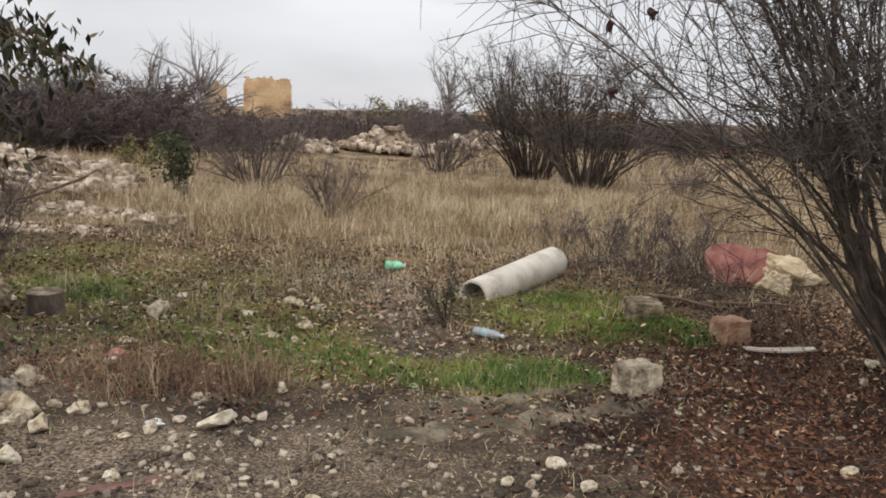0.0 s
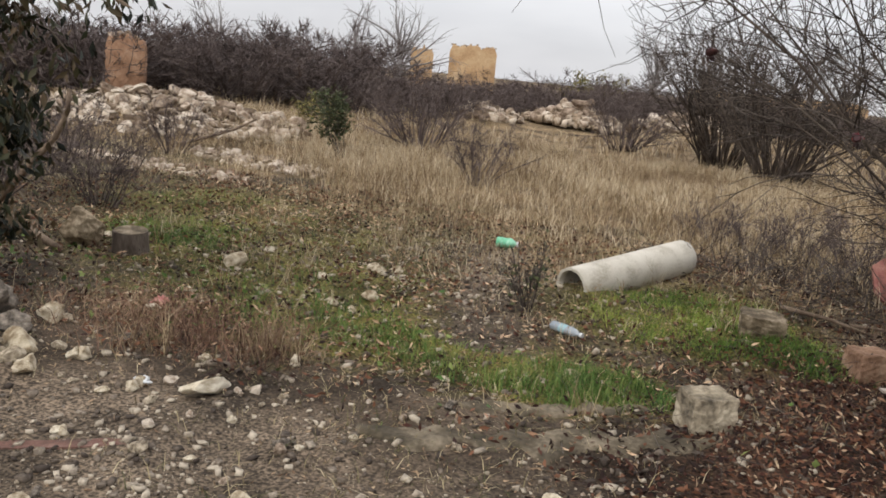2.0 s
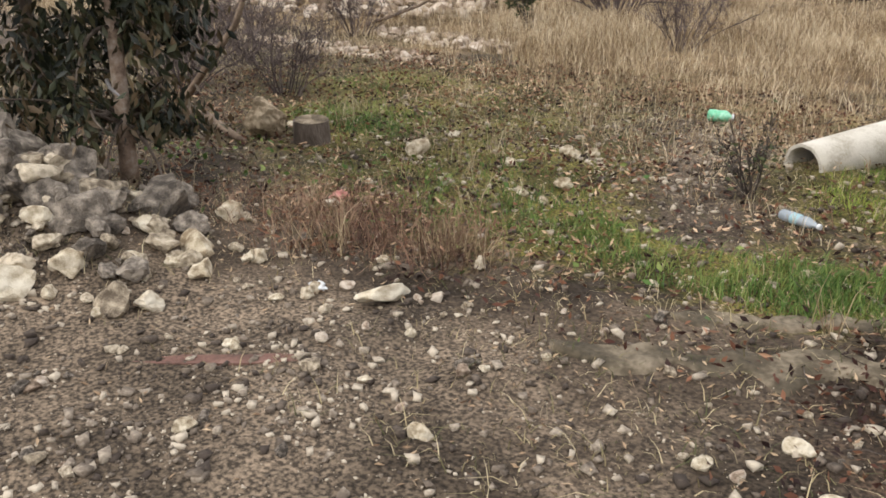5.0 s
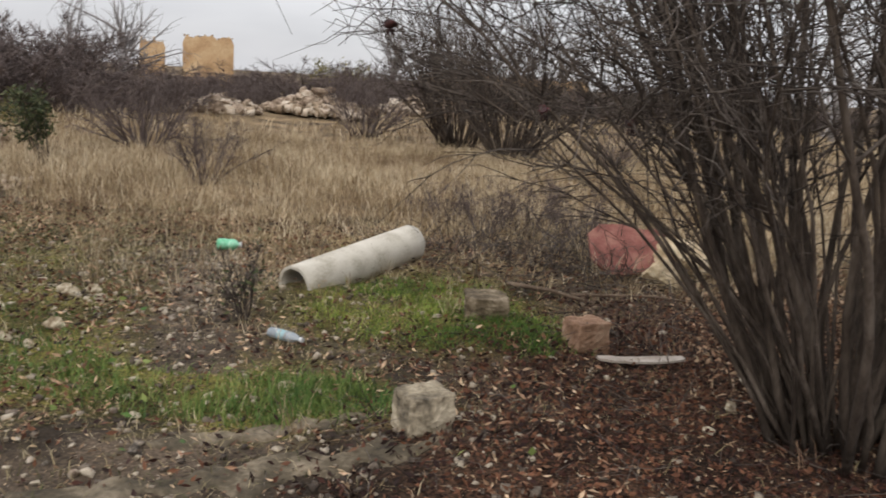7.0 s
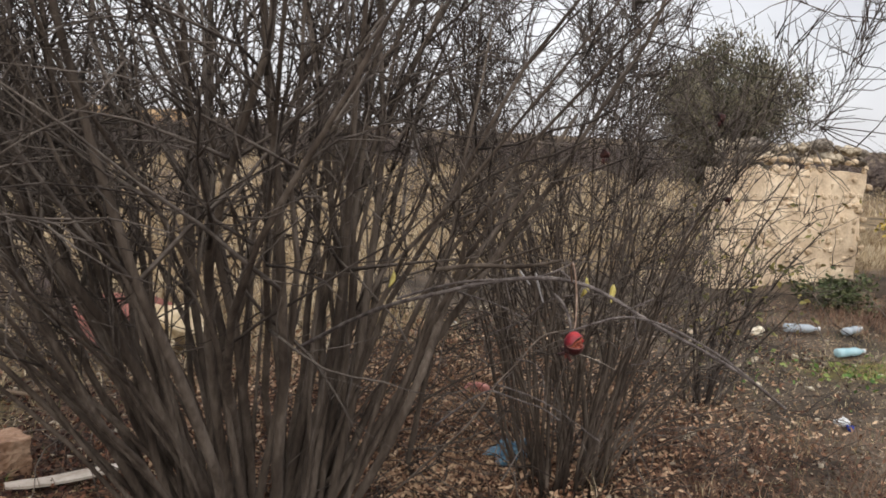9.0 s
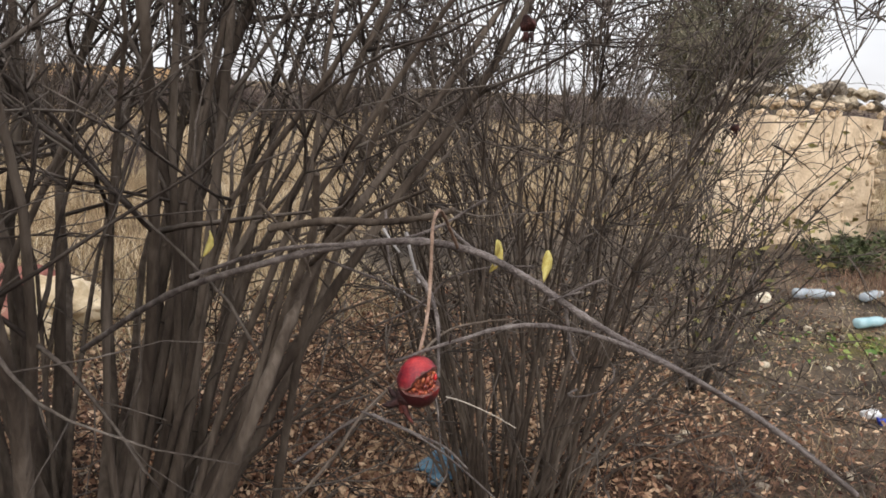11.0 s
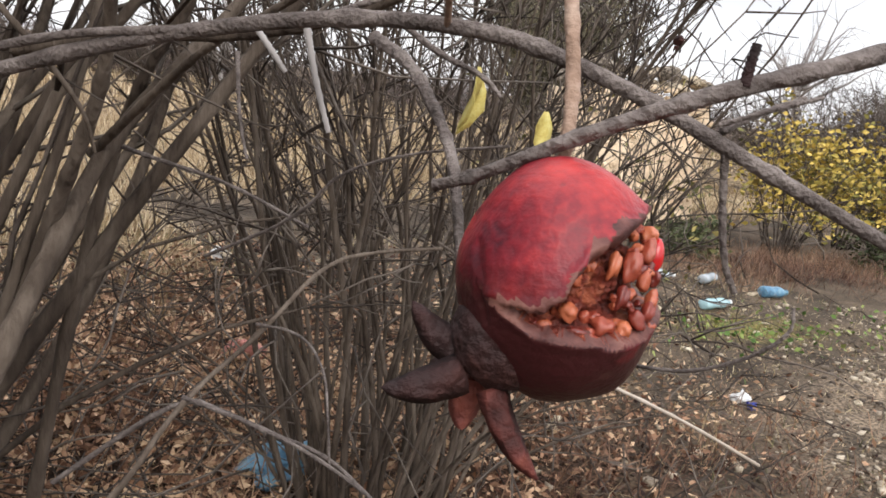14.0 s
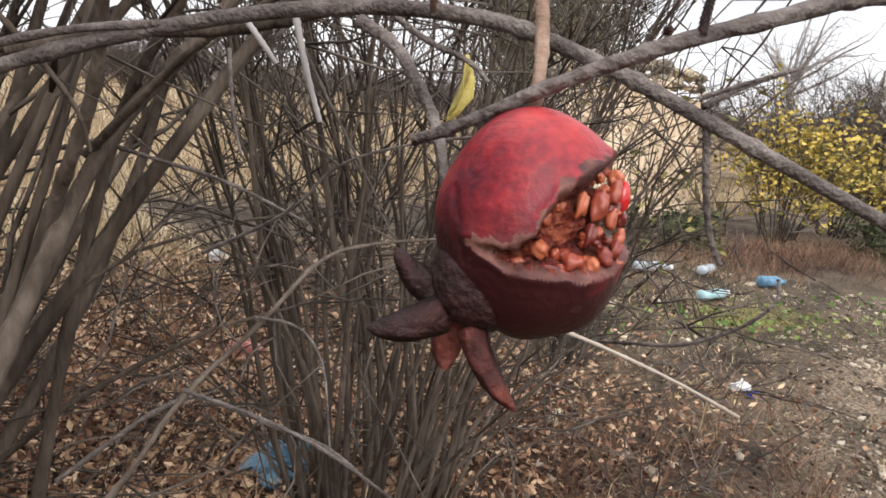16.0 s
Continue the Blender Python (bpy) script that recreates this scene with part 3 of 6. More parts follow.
def build_stones():
    rng = np.random.default_rng(3)
    heap = [(-2.35, 4.04, 0.42), (-2.26, 3.52, 0.32), (-2.71, 3.55, 0.3), (-2.77, 3.83, 0.2), (-2.02, 3.33, 0.2), (-2.13, 3.78, 0.16), (-1.86, 3.84, 0.24),
            (-1.67, 3.73, 0.16), (-1.62, 4.01, 0.13), (-1.59, 3.4, 0.16), (-1.94, 3.58, 0.11), (-1.81, 3.68, 0.09), (-2.14, 4.29, 0.2), (-2.08, 3.08, 0.26),
            (-1.95, 3.19, 0.1), (-2.35, 3.39, 0.18), (-2.33, 3.71, 0.26), (-2.55, 3.2, 0.34), (-2.95, 3.35, 0.42), (-3.2, 3.8, 0.4), (-2.9, 3.62, 0.36), (-3.5, 3.5, 0.5)]
    for i, (x, y, s) in enumerate(heap):
        grey = i in (0, 1, 2, 16, 17, 18, 19, 20, 21)
        put_stone((GREYS if grey else CREAMS)[i % 4], x, y, s, rng, label="rough grey boulder in a heap of stones" if grey else "pale rounded limestone at the foot of the heap", group="stone heap")
    for x, y, s, z in ((-2.82, 3.42, 0.5, 0.3), (-2.6, 3.72, 0.44, 0.26), (-2.62, 3.12, 0.3, 0.12), (-2.95, 3.5, 0.42, 0.42), (-3.25, 3.75, 0.36, 0.46), (-2.65, 3.7, 0.22, 0.4), (-2.5, 3.4, 0.2, 0.35)):
        put_stone(GREYS[int(s * 100) % 4], x, y, s, rng, z=z, label="grey stone piled on top of the heap", group="stone heap")
    for i in range(120):
        x, y = rng.normal(-2.45, 0.5), rng.normal(3.5, 0.3)
        if x > -1.7 or y < 2.9 or math.hypot(x + 3.05, y - 4.3) < 0.2:
            continue
        s = 0.05 + 0.22 * rng.uniform() ** 2.2
        put_stone((GREYS + STONES)[i % 11], x, y, s, rng, z=hz(x, y) + 0.16 * math.exp(-((x + 2.9) ** 2 + (y - 3.5) ** 2) / 0.3) * rng.uniform(), label="rough stone in a loose heap", group="stone heap")
    loose = [(-2.33, 6.07, 0.26), (-1.69, 6.28, 0.12), (-2.41, 6.62, 0.13), (-1.3, 5.78, 0.09), (-1.12, 5.98, 0.17), (-1.09, 5.69, 0.1), (-0.76, 4.55, 0.13), (-1.16, 4.37, 0.08),
             (-0.64, 3.9, 0.08), (-0.25, 3.83, 0.06), (-0.12, 4.05, 0.06), (-3.54, 6.04, 0.12), (-1.95, 4.84, 0.14), (-2.12, 5.35, 0.1), (0.43, 5.45, 0.12), (-0.08, 4.91, 0.06),
             (-0.7, 5.22, 0.06), (-0.54, 3.53, 0.07), (-1.1, 3.43, 0.09), (-0.79, 2.96, 0.1), (-0.18, 3.38, 0.1), (-1.2, 3.95, 0.1), (-1.25, 3.78, 0.09), (-1.67, 3.23, 0.1)]
    loose2 = [(0.78, 3.99, 0.11), (0.92, 3.76, 0.11), (0.57, 3.75, 0.09), (-1.27, 5.75, 0.09), (-1.18, 3.88, 0.11), (-1.17, 4.34, 0.08), (-1.66, 3.99, 0.12), (-1.11, 3.41, 0.08),
              (2.65, 5.73, 0.12), (2.11, 4.21, 0.12), (2.48, 5.42, 0.11), (2.83, 6.16, 0.18), (5.03, 8.55, 0.16), (5.69, 9.53, 0.14), (5.51, 9.71, 0.12), (7.34, 6.93, 0.1),
              (5.76, 6.23, 0.09), (5.86, 6.32, 0.07), (7.74, 6.09, 0.07), (6.96, 7.06, 0.09), (-5.86, 13.78, 0.22), (-0.4, 17.9, 0.3), (0.2, 17.6, 0.22), (8.2, 8.6, 0.2)]
    for x, y, s in loose + loose2:
        put_stone(CREAMS[int(abs(x * 37 + y * 11)) % 7], x, y, s * 0.9, rng)
    for i in range(34):
        x, y = rng.uniform(5.6, 9.6), rng.uniform(5.6, 8.8)
        put_stone(STONES[i % 7], x, y, 0.03 + 0.08 * rng.uniform() ** 2, rng)
    for i in range(170):
        x, y = rng.uniform(-2.6, 1.4), rng.uniform(2.5, 4.6)
        put_stone((STONES + GREYS + RUBBLES)[i % 20], x, y, 0.025 + 0.075 * rng.uniform() ** 2.5, rng, label="small grey-brown stone half sunk in the gravel")
    for x, y in ((-1.52, 6.72), (-1.32, 6.75), (-1.42, 6.66)):
        put_stone(CREAMS[int(abs(x * 50)) % 7], x, y, 0.14, rng, label="small pale limestone in a short row", group="row of stones")
    ob = put_stone(CREAMS[3], -0.9, 4.06, 0.24, rng, label="long flat cream limestone on gravel")
    ob.matrix_basis = ob.matrix_basis @ Matrix.Diagonal((1.2, 0.55, 0.6, 1))


build_stones()


def block_thing(name, x, y, z, w, d, h, turn, mat, label, seed, tilt=0.0, boxy=0.93, rough=0.1):
    rng = np.random.default_rng(seed)
    ob = part(name, rock_bm(rng, w * 0.6, d * 0.6, h * 0.6, 5, rough, boxy), mat)
    ob.matrix_basis = pose(x, y, z + h * 0.46, tilt, 0, turn)
    return tagged(ob, label, "stone block")


block_thing("stone_block", 1.19, 4.98, hz(1.19, 4.98) - 0.06, 0.22, 0.2, 0.24, 33, BLOCK, "weathered cut limestone block with dark lichen stains", 5)
block_thing("stone_block", 1.33, 6.72, hz(1.33, 6.72) + 0.0, 0.27, 0.22, 0.16, 8, MOSSSTONE, "low mossy cut limestone block in green grass", 6, 4)
block_thing("stone_block", 1.95, 6.5, hz(1.95, 6.5) - 0.02, 0.22, 0.2, 0.2, 30, BROWNSTONE, "orange-brown limestone block beside fallen leaves", 7)
block_thing("stone_block", -3.5, 5.74, hz(-3.5, 5.74) + 0.02, 0.27, 0.22, 0.28, 10, BUFFSTONE, "buff limestone block half sunk in weeds", 8, 6, 0.7, 0.22)
block_thing("broken_stone", 2.86, 8.62, hz(2.86, 8.62) - 0.04, 0.46, 0.35, 0.36, 20, YELLOWSTONE, "large broken cream limestone leaning on a rusty sheet", 9, 18, 0.75, 0.2)
block_thing("broken_stone", 2.64, 8.38, hz(2.64, 8.38) - 0.02, 0.3, 0.25, 0.24, -10, YELLOWSTONE, "cream limestone chunk leaning on a larger stone", 12, -12, 0.7, 0.2)


def build_slabs():
    for x0, y0, x1, y1, w, seed in ((0.1, 4.66, 1.0, 5.16, 0.085, 1), (-0.15, 4.12, 1.3, 4.82, 0.13, 2)):
        n, m = 90, 17
        t, s = np.meshgrid(np.linspace(0, 1, n), np.linspace(-1, 1, m), indexing="ij")
        lx, ly = x1 - x0, y1 - y0
        L = math.hypot(lx, ly)
        edge = w * (0.25 + 1.3 * vnoise(t * 14, np.sign(s) * 3 + seed, seed)) * (0.35 + 0.65 * np.minimum(1, 6 * np.minimum(t, 1 - t)))
        X, Y = x0 + lx * t - ly / L * s * edge, y0 + ly * t + lx / L * s * edge
        Z = height(X, Y) + 0.03 * (1 - s ** 6) - 0.016 + 0.03 * (vnoise(X * 6, Y * 6, seed) - 0.5) + 0.012 * (vnoise(X * 24, Y * 24, seed) - 0.5)
        idx = np.arange(n * m).reshape(n, m)
        a, b, c, d = idx[:-1, :-1].ravel(), idx[1:, :-1].ravel(), idx[1:, 1:].ravel(), idx[:-1, 1:].ravel()
        ob = fast_mesh("concrete_strip", np.stack([X.ravel(), Y.ravel(), Z.ravel()], 1), np.concatenate([np.stack([a, b, c], 1), np.stack([a, c, d], 1)]), CONCRETE, smooth=True)
        tagged(ob, "worn broken strip of old concrete flush with the soil", "concrete strip", "concrete strips")


build_slabs()


# ---- pipe ----
def build_pipe():
    a, b, r, t = Vector((-0.022, 7.06, 0.09)), Vector((0.595, 8.24, 0.235)), 0.147, 0.02
    L = (b - a).length
    bm = bmesh.new()
    rings, seg = 14, 40
    rows = []
    for rad in (r, r - t):
        for k in range(rings + 1):
            rows.append([bm.verts.new(((rad + 0.0008 * noise.noise(Vector((i * 0.6, k * 0.8, 3)))) * math.cos(2 * math.pi * i / seg),
                                       (rad + 0.0008 * noise.noise(Vector((i * 0.6, k * 0.8, 9)))) * math.sin(2 * math.pi * i / seg),
                                       L * k / rings + (0.012 * noise.noise(Vector((i * 0.5, k, 5))) if k in (0, rings) else 0))) for i in range(seg)])
    outer, inner = rows[:rings + 1], rows[rings + 1:]
    for i in range(seg):
        j = (i + 1) % seg
        for k in range(rings):
            bm.faces.new((outer[k][i], outer[k][j], outer[k + 1][j], outer[k + 1][i])).smooth = True
            bm.faces.new((inner[k][j], inner[k][i], inner[k + 1][i], inner[k + 1][j])).smooth = True
        for k in (0, rings):
            bm.faces.new((outer[k][j], outer[k][i], inner[k][i], inner[k][j]))
    bmesh.ops.recalc_face_normals(bm, faces=bm.faces)
    ob = part("cement_pipe", bm, PIPE)
    ob.matrix_basis = Matrix.Translation(a) @ (b - a).to_track_quat("Z", "Y").to_matrix().to_4x4()
    # dark brown lump added behind the open end to darken the pipe's inside
    soil = part("dark_fill", rock_bm(np.random.default_rng(4), 0.118, 0.118, 0.2, 4, 0.18), OLDWOOD, ob, "dark brown fill inside the pipe's open end")
    soil.matrix_basis = pose(0, 0, 0.26)
    tagged(ob, "pale grey cement pipe half sunk in grass, open at the end", "pipe")


build_pipe()


# ---- boards, sheets and litter ----
def board_bm(l, w, h, seed, bend=0.0):
    bm = bmesh.new()
    bmesh.ops.create_cube(bm, size=1.0)
    bmesh.ops.subdivide_edges(bm, edges=bm.edges, cuts=5, use_grid_fill=True)
    for v in bm.verts:
        n0 = noise.noise(Vector((v.co.x * 4, v.co.y * 3, seed)))
        v.co = (v.co.x * l, v.co.y * w * (1 + 0.25 * n0) * (1 - 0.5 * abs(v.co.x * 2) ** 4), v.co.z * h + bend * (v.co.x * 2) ** 2 + 0.004 * n0)
    return bm


def laid(name, bm, mat, x, y, z, turn, label, category, tilt=(0, 0)):
    ob = part(name, bm, mat)
    ob.matrix_basis = pose(x, y, z, tilt[0], tilt[1], turn)
    return tagged(ob, label, category)


laid("white_board", board_bm(0.52, 0.1, 0.013, 4, 0.012), PALEWOOD, 2.26, 6.3, hz(2.26, 6.3) + 0.04, 16, "weathered whitish wooden board lying on fallen leaves", "board")
laid("red_plank", board_bm(0.62, 0.075, 0.014, 7), RUST, -1.05, 3.32, hz(-1.05, 3.32) + 0.003, 39, "faded red plank lying on gravel", "plank")
laid("rusty_sheet", board_bm(0.75, 0.55, 0.03, 9, 0.05), REDSHEET, 2.42, 8.68, hz(2.42, 8.68) + 0.2, 10, "bent rusty red metal sheet on the ground", "metal sheet", (38, 0))


def build_stump():
    bm = bmesh.new()
    bmesh.ops.create_cone(bm, segments=22, radius1=0.15, radius2=0.125, depth=0.22, cap_ends=True)
    bmesh.ops.subdivide_edges(bm, edges=[e for e in bm.edges if abs(e.verts[0].co.z - e.verts[1].co.z) > 0.1], cuts=3)
    for v in bm.verts:
        k = 1 + 0.12 * noise.noise(Vector((v.co.x * 14, v.co.y * 14, v.co.z * 3)))
        v.co.x, v.co.y = v.co.x * k, v.co.y * k
    ob = part("tree_stump", bm, BARK)
    ob.matrix_basis = pose(-3.12, 5.85, hz(-3.12, 5.85) + 0.045, 4, 3)
    tagged(ob, "short sawn tree stump with dark bark", "tree stump")
    bm = bmesh.new()
    bmesh.ops.create_circle(bm, segments=22, radius=0.12, cap_ends=True)
    top = part("cut_face", bm, MOSSSTONE, ob, "paler sawn top")
    top.matrix_basis = pose(0, 0, 0.114)


build_stump()


def bottle_thing(name, x, y, length, r, turn, mat, cap_mat, label, band=None, squash=0.8):
    ob = thing(name, x, y, hz(x, y) + r * squash + 0.012, turn, label, "bottle")
    prof = [(0.0, 0.0), (0.0, 0.75), (0.03, 0.98), (0.3, 1.0), (0.33, 0.93), (0.5, 0.95), (0.66, 1.0), (0.8, 0.72), (0.88, 0.36), (0.95, 0.34)]
    bm = bmesh.new()
    rows = []
    for t, k in prof:
        rows.append([bm.verts.new((t * length - length / 2, max(k, 0.01) * r * math.cos(a) * (1 + 0.12 * noise.noise(Vector((t * 7, a, x)))),
                                   max(k, 0.01) * r * math.sin(a) * squash)) for a in [2 * math.pi * i / 16 for i in range(16)]])
    for p, q in zip(rows, rows[1:]):
        for i in range(16):
            bm.faces.new((p[i], p[(i + 1) % 16], q[(i + 1) % 16], q[i])).smooth = True
    bm.faces.new(rows[-1])
    body = part("bottle_body", bm, mat, ob)
    bm = bmesh.new()
    bmesh.ops.create_cone(bm, segments=14, radius1=r * 0.4, radius2=r * 0.38, depth=length * 0.07, cap_ends=True, matrix=Matrix.Rotation(radians(90), 4, "Y"))
    cap = part("cap", bm, cap_mat, body)
    cap.matrix_basis = pose(length * 0.47, 0, 0)
    if band:
        bm = bmesh.new()
        bmesh.ops.create_cone(bm, segments=16, radius1=r * 1.01, radius2=r * 1.01, depth=length * 0.22, matrix=Matrix.Rotation(radians(90), 4, "Y"))
        lab = part("label_band", bm, band, body)
        lab.matrix_basis = pose(-length * 0.08, 0, 0) @ Matrix.Diagonal((1, 1, squash, 1))
    return ob


bottle_thing("plastic_bottle", 0.22, 6.13, 0.25, 0.038, -25, CLEARPLASTIC, WHITEPLASTIC, "crushed clear plastic bottle with a pale blue band on grass", AQUAPLASTIC)
bottle_thing("green_bottle", -0.98, 8.32, 0.2, 0.06, 10, GREENPLASTIC, WHITEPLASTIC, "bright green plastic bottle lying in dry grass")
bottle_thing("plastic_bottle", 8.53, 7.75, 0.34, 0.05, 5, AQUAPLASTIC, WHITEPLASTIC, "pale blue plastic bottle lying on green weeds")
bottle_thing("plastic_bottle", 8.75, 8.6, 0.36, 0.055, -15, CLEARPLASTIC, WHITEPLASTIC, "cloudy clear plastic bottle by the dry weeds")
bottle_thing("plastic_bottle", 9.25, 8.45, 0.34, 0.05, 20, CLEARPLASTIC, WHITEPLASTIC, "clear plastic bottle beside another bottle")
bottle_thing("blue_bottle", 9.5, 7.98, 0.26, 0.06, -10, BLUEPLASTIC, BLUEPLASTIC, "crumpled blue plastic bottle under brown weeds")


def crumpled(name, x, y, sx, sy, sz, mat, label, category, seed):
    rng = np.random.default_rng(seed)
    bm = rock_bm(rng, sx, sy, sz, 4, 0.55)
    for f in bm.faces:
        f.smooth = True
    ob = part(name, bm, mat)
    ob.matrix_basis = pose(x, y, hz(x, y) + sz * 0.7)
    return tagged(ob, label, category)


crumpled("plastic_bag", 4.53, 6.12, 0.12, 0.09, 0.07, BLUEPLASTIC, "crumpled light blue plastic bag among fallen leaves", "plastic bag", 21)
crumpled("white_litter", 7.0, 6.27, 0.045, 0.04, 0.04, WHITEPLASTIC, "white plastic scrap with a blue cap on gravel", "litter", 22)
crumpled("blue_scrap", 7.0, 6.2, 0.03, 0.03, 0.028, DARKBLUE, "small dark blue plastic scrap on gravel", "litter", 23)
crumpled("pink_cloth", -1.99, 4.93, 0.07, 0.05, 0.05, PINKCLOTH, "faded pink rag caught in dry weeds", "rag", 24)
crumpled("pink_cloth", 4.75, 7.2, 0.12, 0.07, 0.05, PINKCLOTH, "faded pink rag lying behind the bushes", "rag", 25)
crumpled("white_litter", -1.2, 3.98, 0.05, 0.035, 0.02, WHITEPLASTIC, "scrap of white plastic on gravel", "litter", 26)
crumpled("white_litter", 5.0, 8.55, 0.07, 0.05, 0.06, WHITEPLASTIC, "white plastic scrap behind the bushes", "litter", 27)


# ---- rubble heaps ----
def rubble(cx, cy, rx, ry, n, lo, hi, label, seed, z0=0.0):
    rng = np.random.default_rng(seed)
    ob = thing("rubble_heap", cx, cy, 0, 0, label, "rubble")
    for i in range(n):
        a, q = rng.uniform(0, 2 * np.pi), rng.uniform() ** 0.6
        x, y = rx * q * math.cos(a), ry * q * math.sin(a)
        s = lo + (hi - lo) * rng.uniform() ** 2.2
        st = new("stone", RUBBLES[i % 9])
        st.parent = ob
        st.matrix_basis = pose(x, y, hz(cx + x, cy + y) + s * 0.16 + z0 * (1 - q) * rng.uniform(0.3, 1), *rng.uniform(-35, 35, 2), rng.uniform(0, 360)) @ Matrix.Diagonal((s, s * rng.uniform(0.6, 1), s * rng.uniform(0.5, 1), 1))
    m = n * 5
    a, q = rng.uniform(0, 2 * np.pi, m), rng.uniform(0, 1, m) ** 0.55
    x, y, s = rx * q * np.cos(a), ry * q * np.sin(a), lo * 0.4 + hi * 0.22 * rng.uniform(0, 1, m) ** 2
    box = np.array([(i, j, k) for i in (-0.5, 0.5) for j in (-0.5, 0.5) for k in (-0.5, 0.5)])
    tri = np.array([(0, 1, 3), (0, 3, 2), (4, 6, 7), (4, 7, 5), (0, 4, 5), (0, 5, 1), (2, 3, 7), (2, 7, 6), (0, 2, 6), (0, 6, 4), (1, 5, 7), (1, 7, 3)])
    P = np.stack([x, y, height(cx + x, cy + y) + s * 0.2 + z0 * 0.5 * (1 - q) * rng.uniform(0, 1, m)], 1)
    V = P[:, None] + box[None] * s[:, None, None] * rng.uniform(0.5, 1.3, (m, 1, 3)) * rng.uniform(0.5, 1.4, (m, 8, 1))
    fast_mesh("rubble_bed", V.reshape(-1, 3), (tri[None] + (np.arange(m) * 8)[:, None, None]).reshape(-1, 3), CHIPS, ob)["kind"] = "stuff"
    return ob


rubble(-9.3, 12.9, 2.7, 2.2, 295, 0.1, 0.52, "wide low heap of broken pale stones with dry grass", 31, 0.1)
rubble(-5.6, 10.9, 1.2, 0.5, 60, 0.08, 0.35, "thin scatter of broken stones by the moss", 32)
rubble(-6.2, 9.4, 1.6, 0.35, 70, 0.06, 0.25, "line of small rubble at the edge of the moss", 36)
rubble(-8.4, 26.4, 1.3, 0.9, 110, 0.25, 0.8, "distant heap of pale demolition rubble", 33, 0.3)
rubble(-5.8, 28.3, 1.8, 1.0, 140, 0.25, 0.9, "distant heap of pale demolition stone blocks", 34, 0.5)
rubble(-3.0, 34, 2.4, 1.2, 120, 0.25, 0.9, "far heap of pale rubble behind the bare bushes", 35, 0.4)


# ---- ruins ----
def ruin_wall(name, x, y, w, d, h, turn, mat, label, seed, notch):
    """A thick broken wall of stepped columns with a dark crumbling top."""
    ob = thing(name, x, y, hz(x, y) - 0.1, turn, label, "ruin")
    bm = bmesh.new()
    n, m = 18, 16
    grid = {}
    for i in range(n + 1):
        top = h * (1 + notch * noise.noise(Vector((i * 0.45, seed, 0))) - (0.12 if i in (0, n) else 0))
        for j in range(m + 1):
            for s in (0, 1):
                bul = 0.02 * noise.noise(Vector((i * 0.7, j * 0.7, seed + s * 9)))
                grid[i, j, s] = bm.verts.new((w * (i / n - 0.5) + 0.04 * noise.noise(Vector((j * 0.6, i * 3, seed))), (s - 0.5) * d + bul * (1 if s else -1), top * j / m))
    for i in range(n):
        for j in range(m):
            bm.faces.new((grid[i, j, 0], grid[i + 1, j, 0], grid[i + 1, j + 1, 0], grid[i, j + 1, 0]))
            bm.faces.new((grid[i, j, 1], grid[i, j + 1, 1], grid[i + 1, j + 1, 1], grid[i + 1, j, 1]))
        bm.faces.new((grid[i, m, 0], grid[i + 1, m, 0], grid[i + 1, m, 1], grid[i, m, 1]))
    for j in range(m):
        bm.faces.new((grid[0, j, 0], grid[0, j + 1, 0], grid[0, j + 1, 1], grid[0, j, 1]))
        bm.faces.new((grid[n, j, 0], grid[n, j, 1], grid[n, j + 1, 1], grid[n, j + 1, 0]))
    bmesh.ops.recalc_face_normals(bm, faces=bm.faces)
    part("wall", bm, mat, ob)
    rng = np.random.default_rng(seed)
    for i in range(int(w / 0.22)):
        xx = -w / 2 + 0.11 + i * 0.22
        st = new("coping_stone", RUBBLES[i % 9])
        st.parent = ob
        top = h * (1 + notch * noise.noise(Vector(((xx / w + 0.5) * n * 0.45, seed, 0))))
        st.matrix_basis = pose(xx, rng.uniform(-0.1, 0.1), top + 0.01, *rng.uniform(-20, 20, 2), rng.uniform(0, 360)) @ Matrix.Scale(rng.uniform(0.2, 0.34), 4)
    return ob


ruin_wall("ruined_house_wall", -21.4, 56.7, 3.3, 0.6, 3.6, 20, RUINWALL, "distant roofless ochre stone wall of a ruined house", 3, 0.1)
ruin_wall("ruined_house_wall", -24.8, 55.5, 1.6, 0.6, 3.15, 25, RUINWALL, "distant broken ochre wall stub of a ruined house", 5, 0.16)
ruin_wall("ruined_pillar", -16.1, 18.9, 1.0, 0.7, 1.75, 38, PINKWALL, "broken reddish masonry pillar standing behind rubble", 8, 0.12)
ruin_wall("ruined_house_wall", -2.0, 75.0, 14, 0.6, 2.3, 4, RUINWALL, "far low ochre ruin wall behind bushes", 11, 0.08)


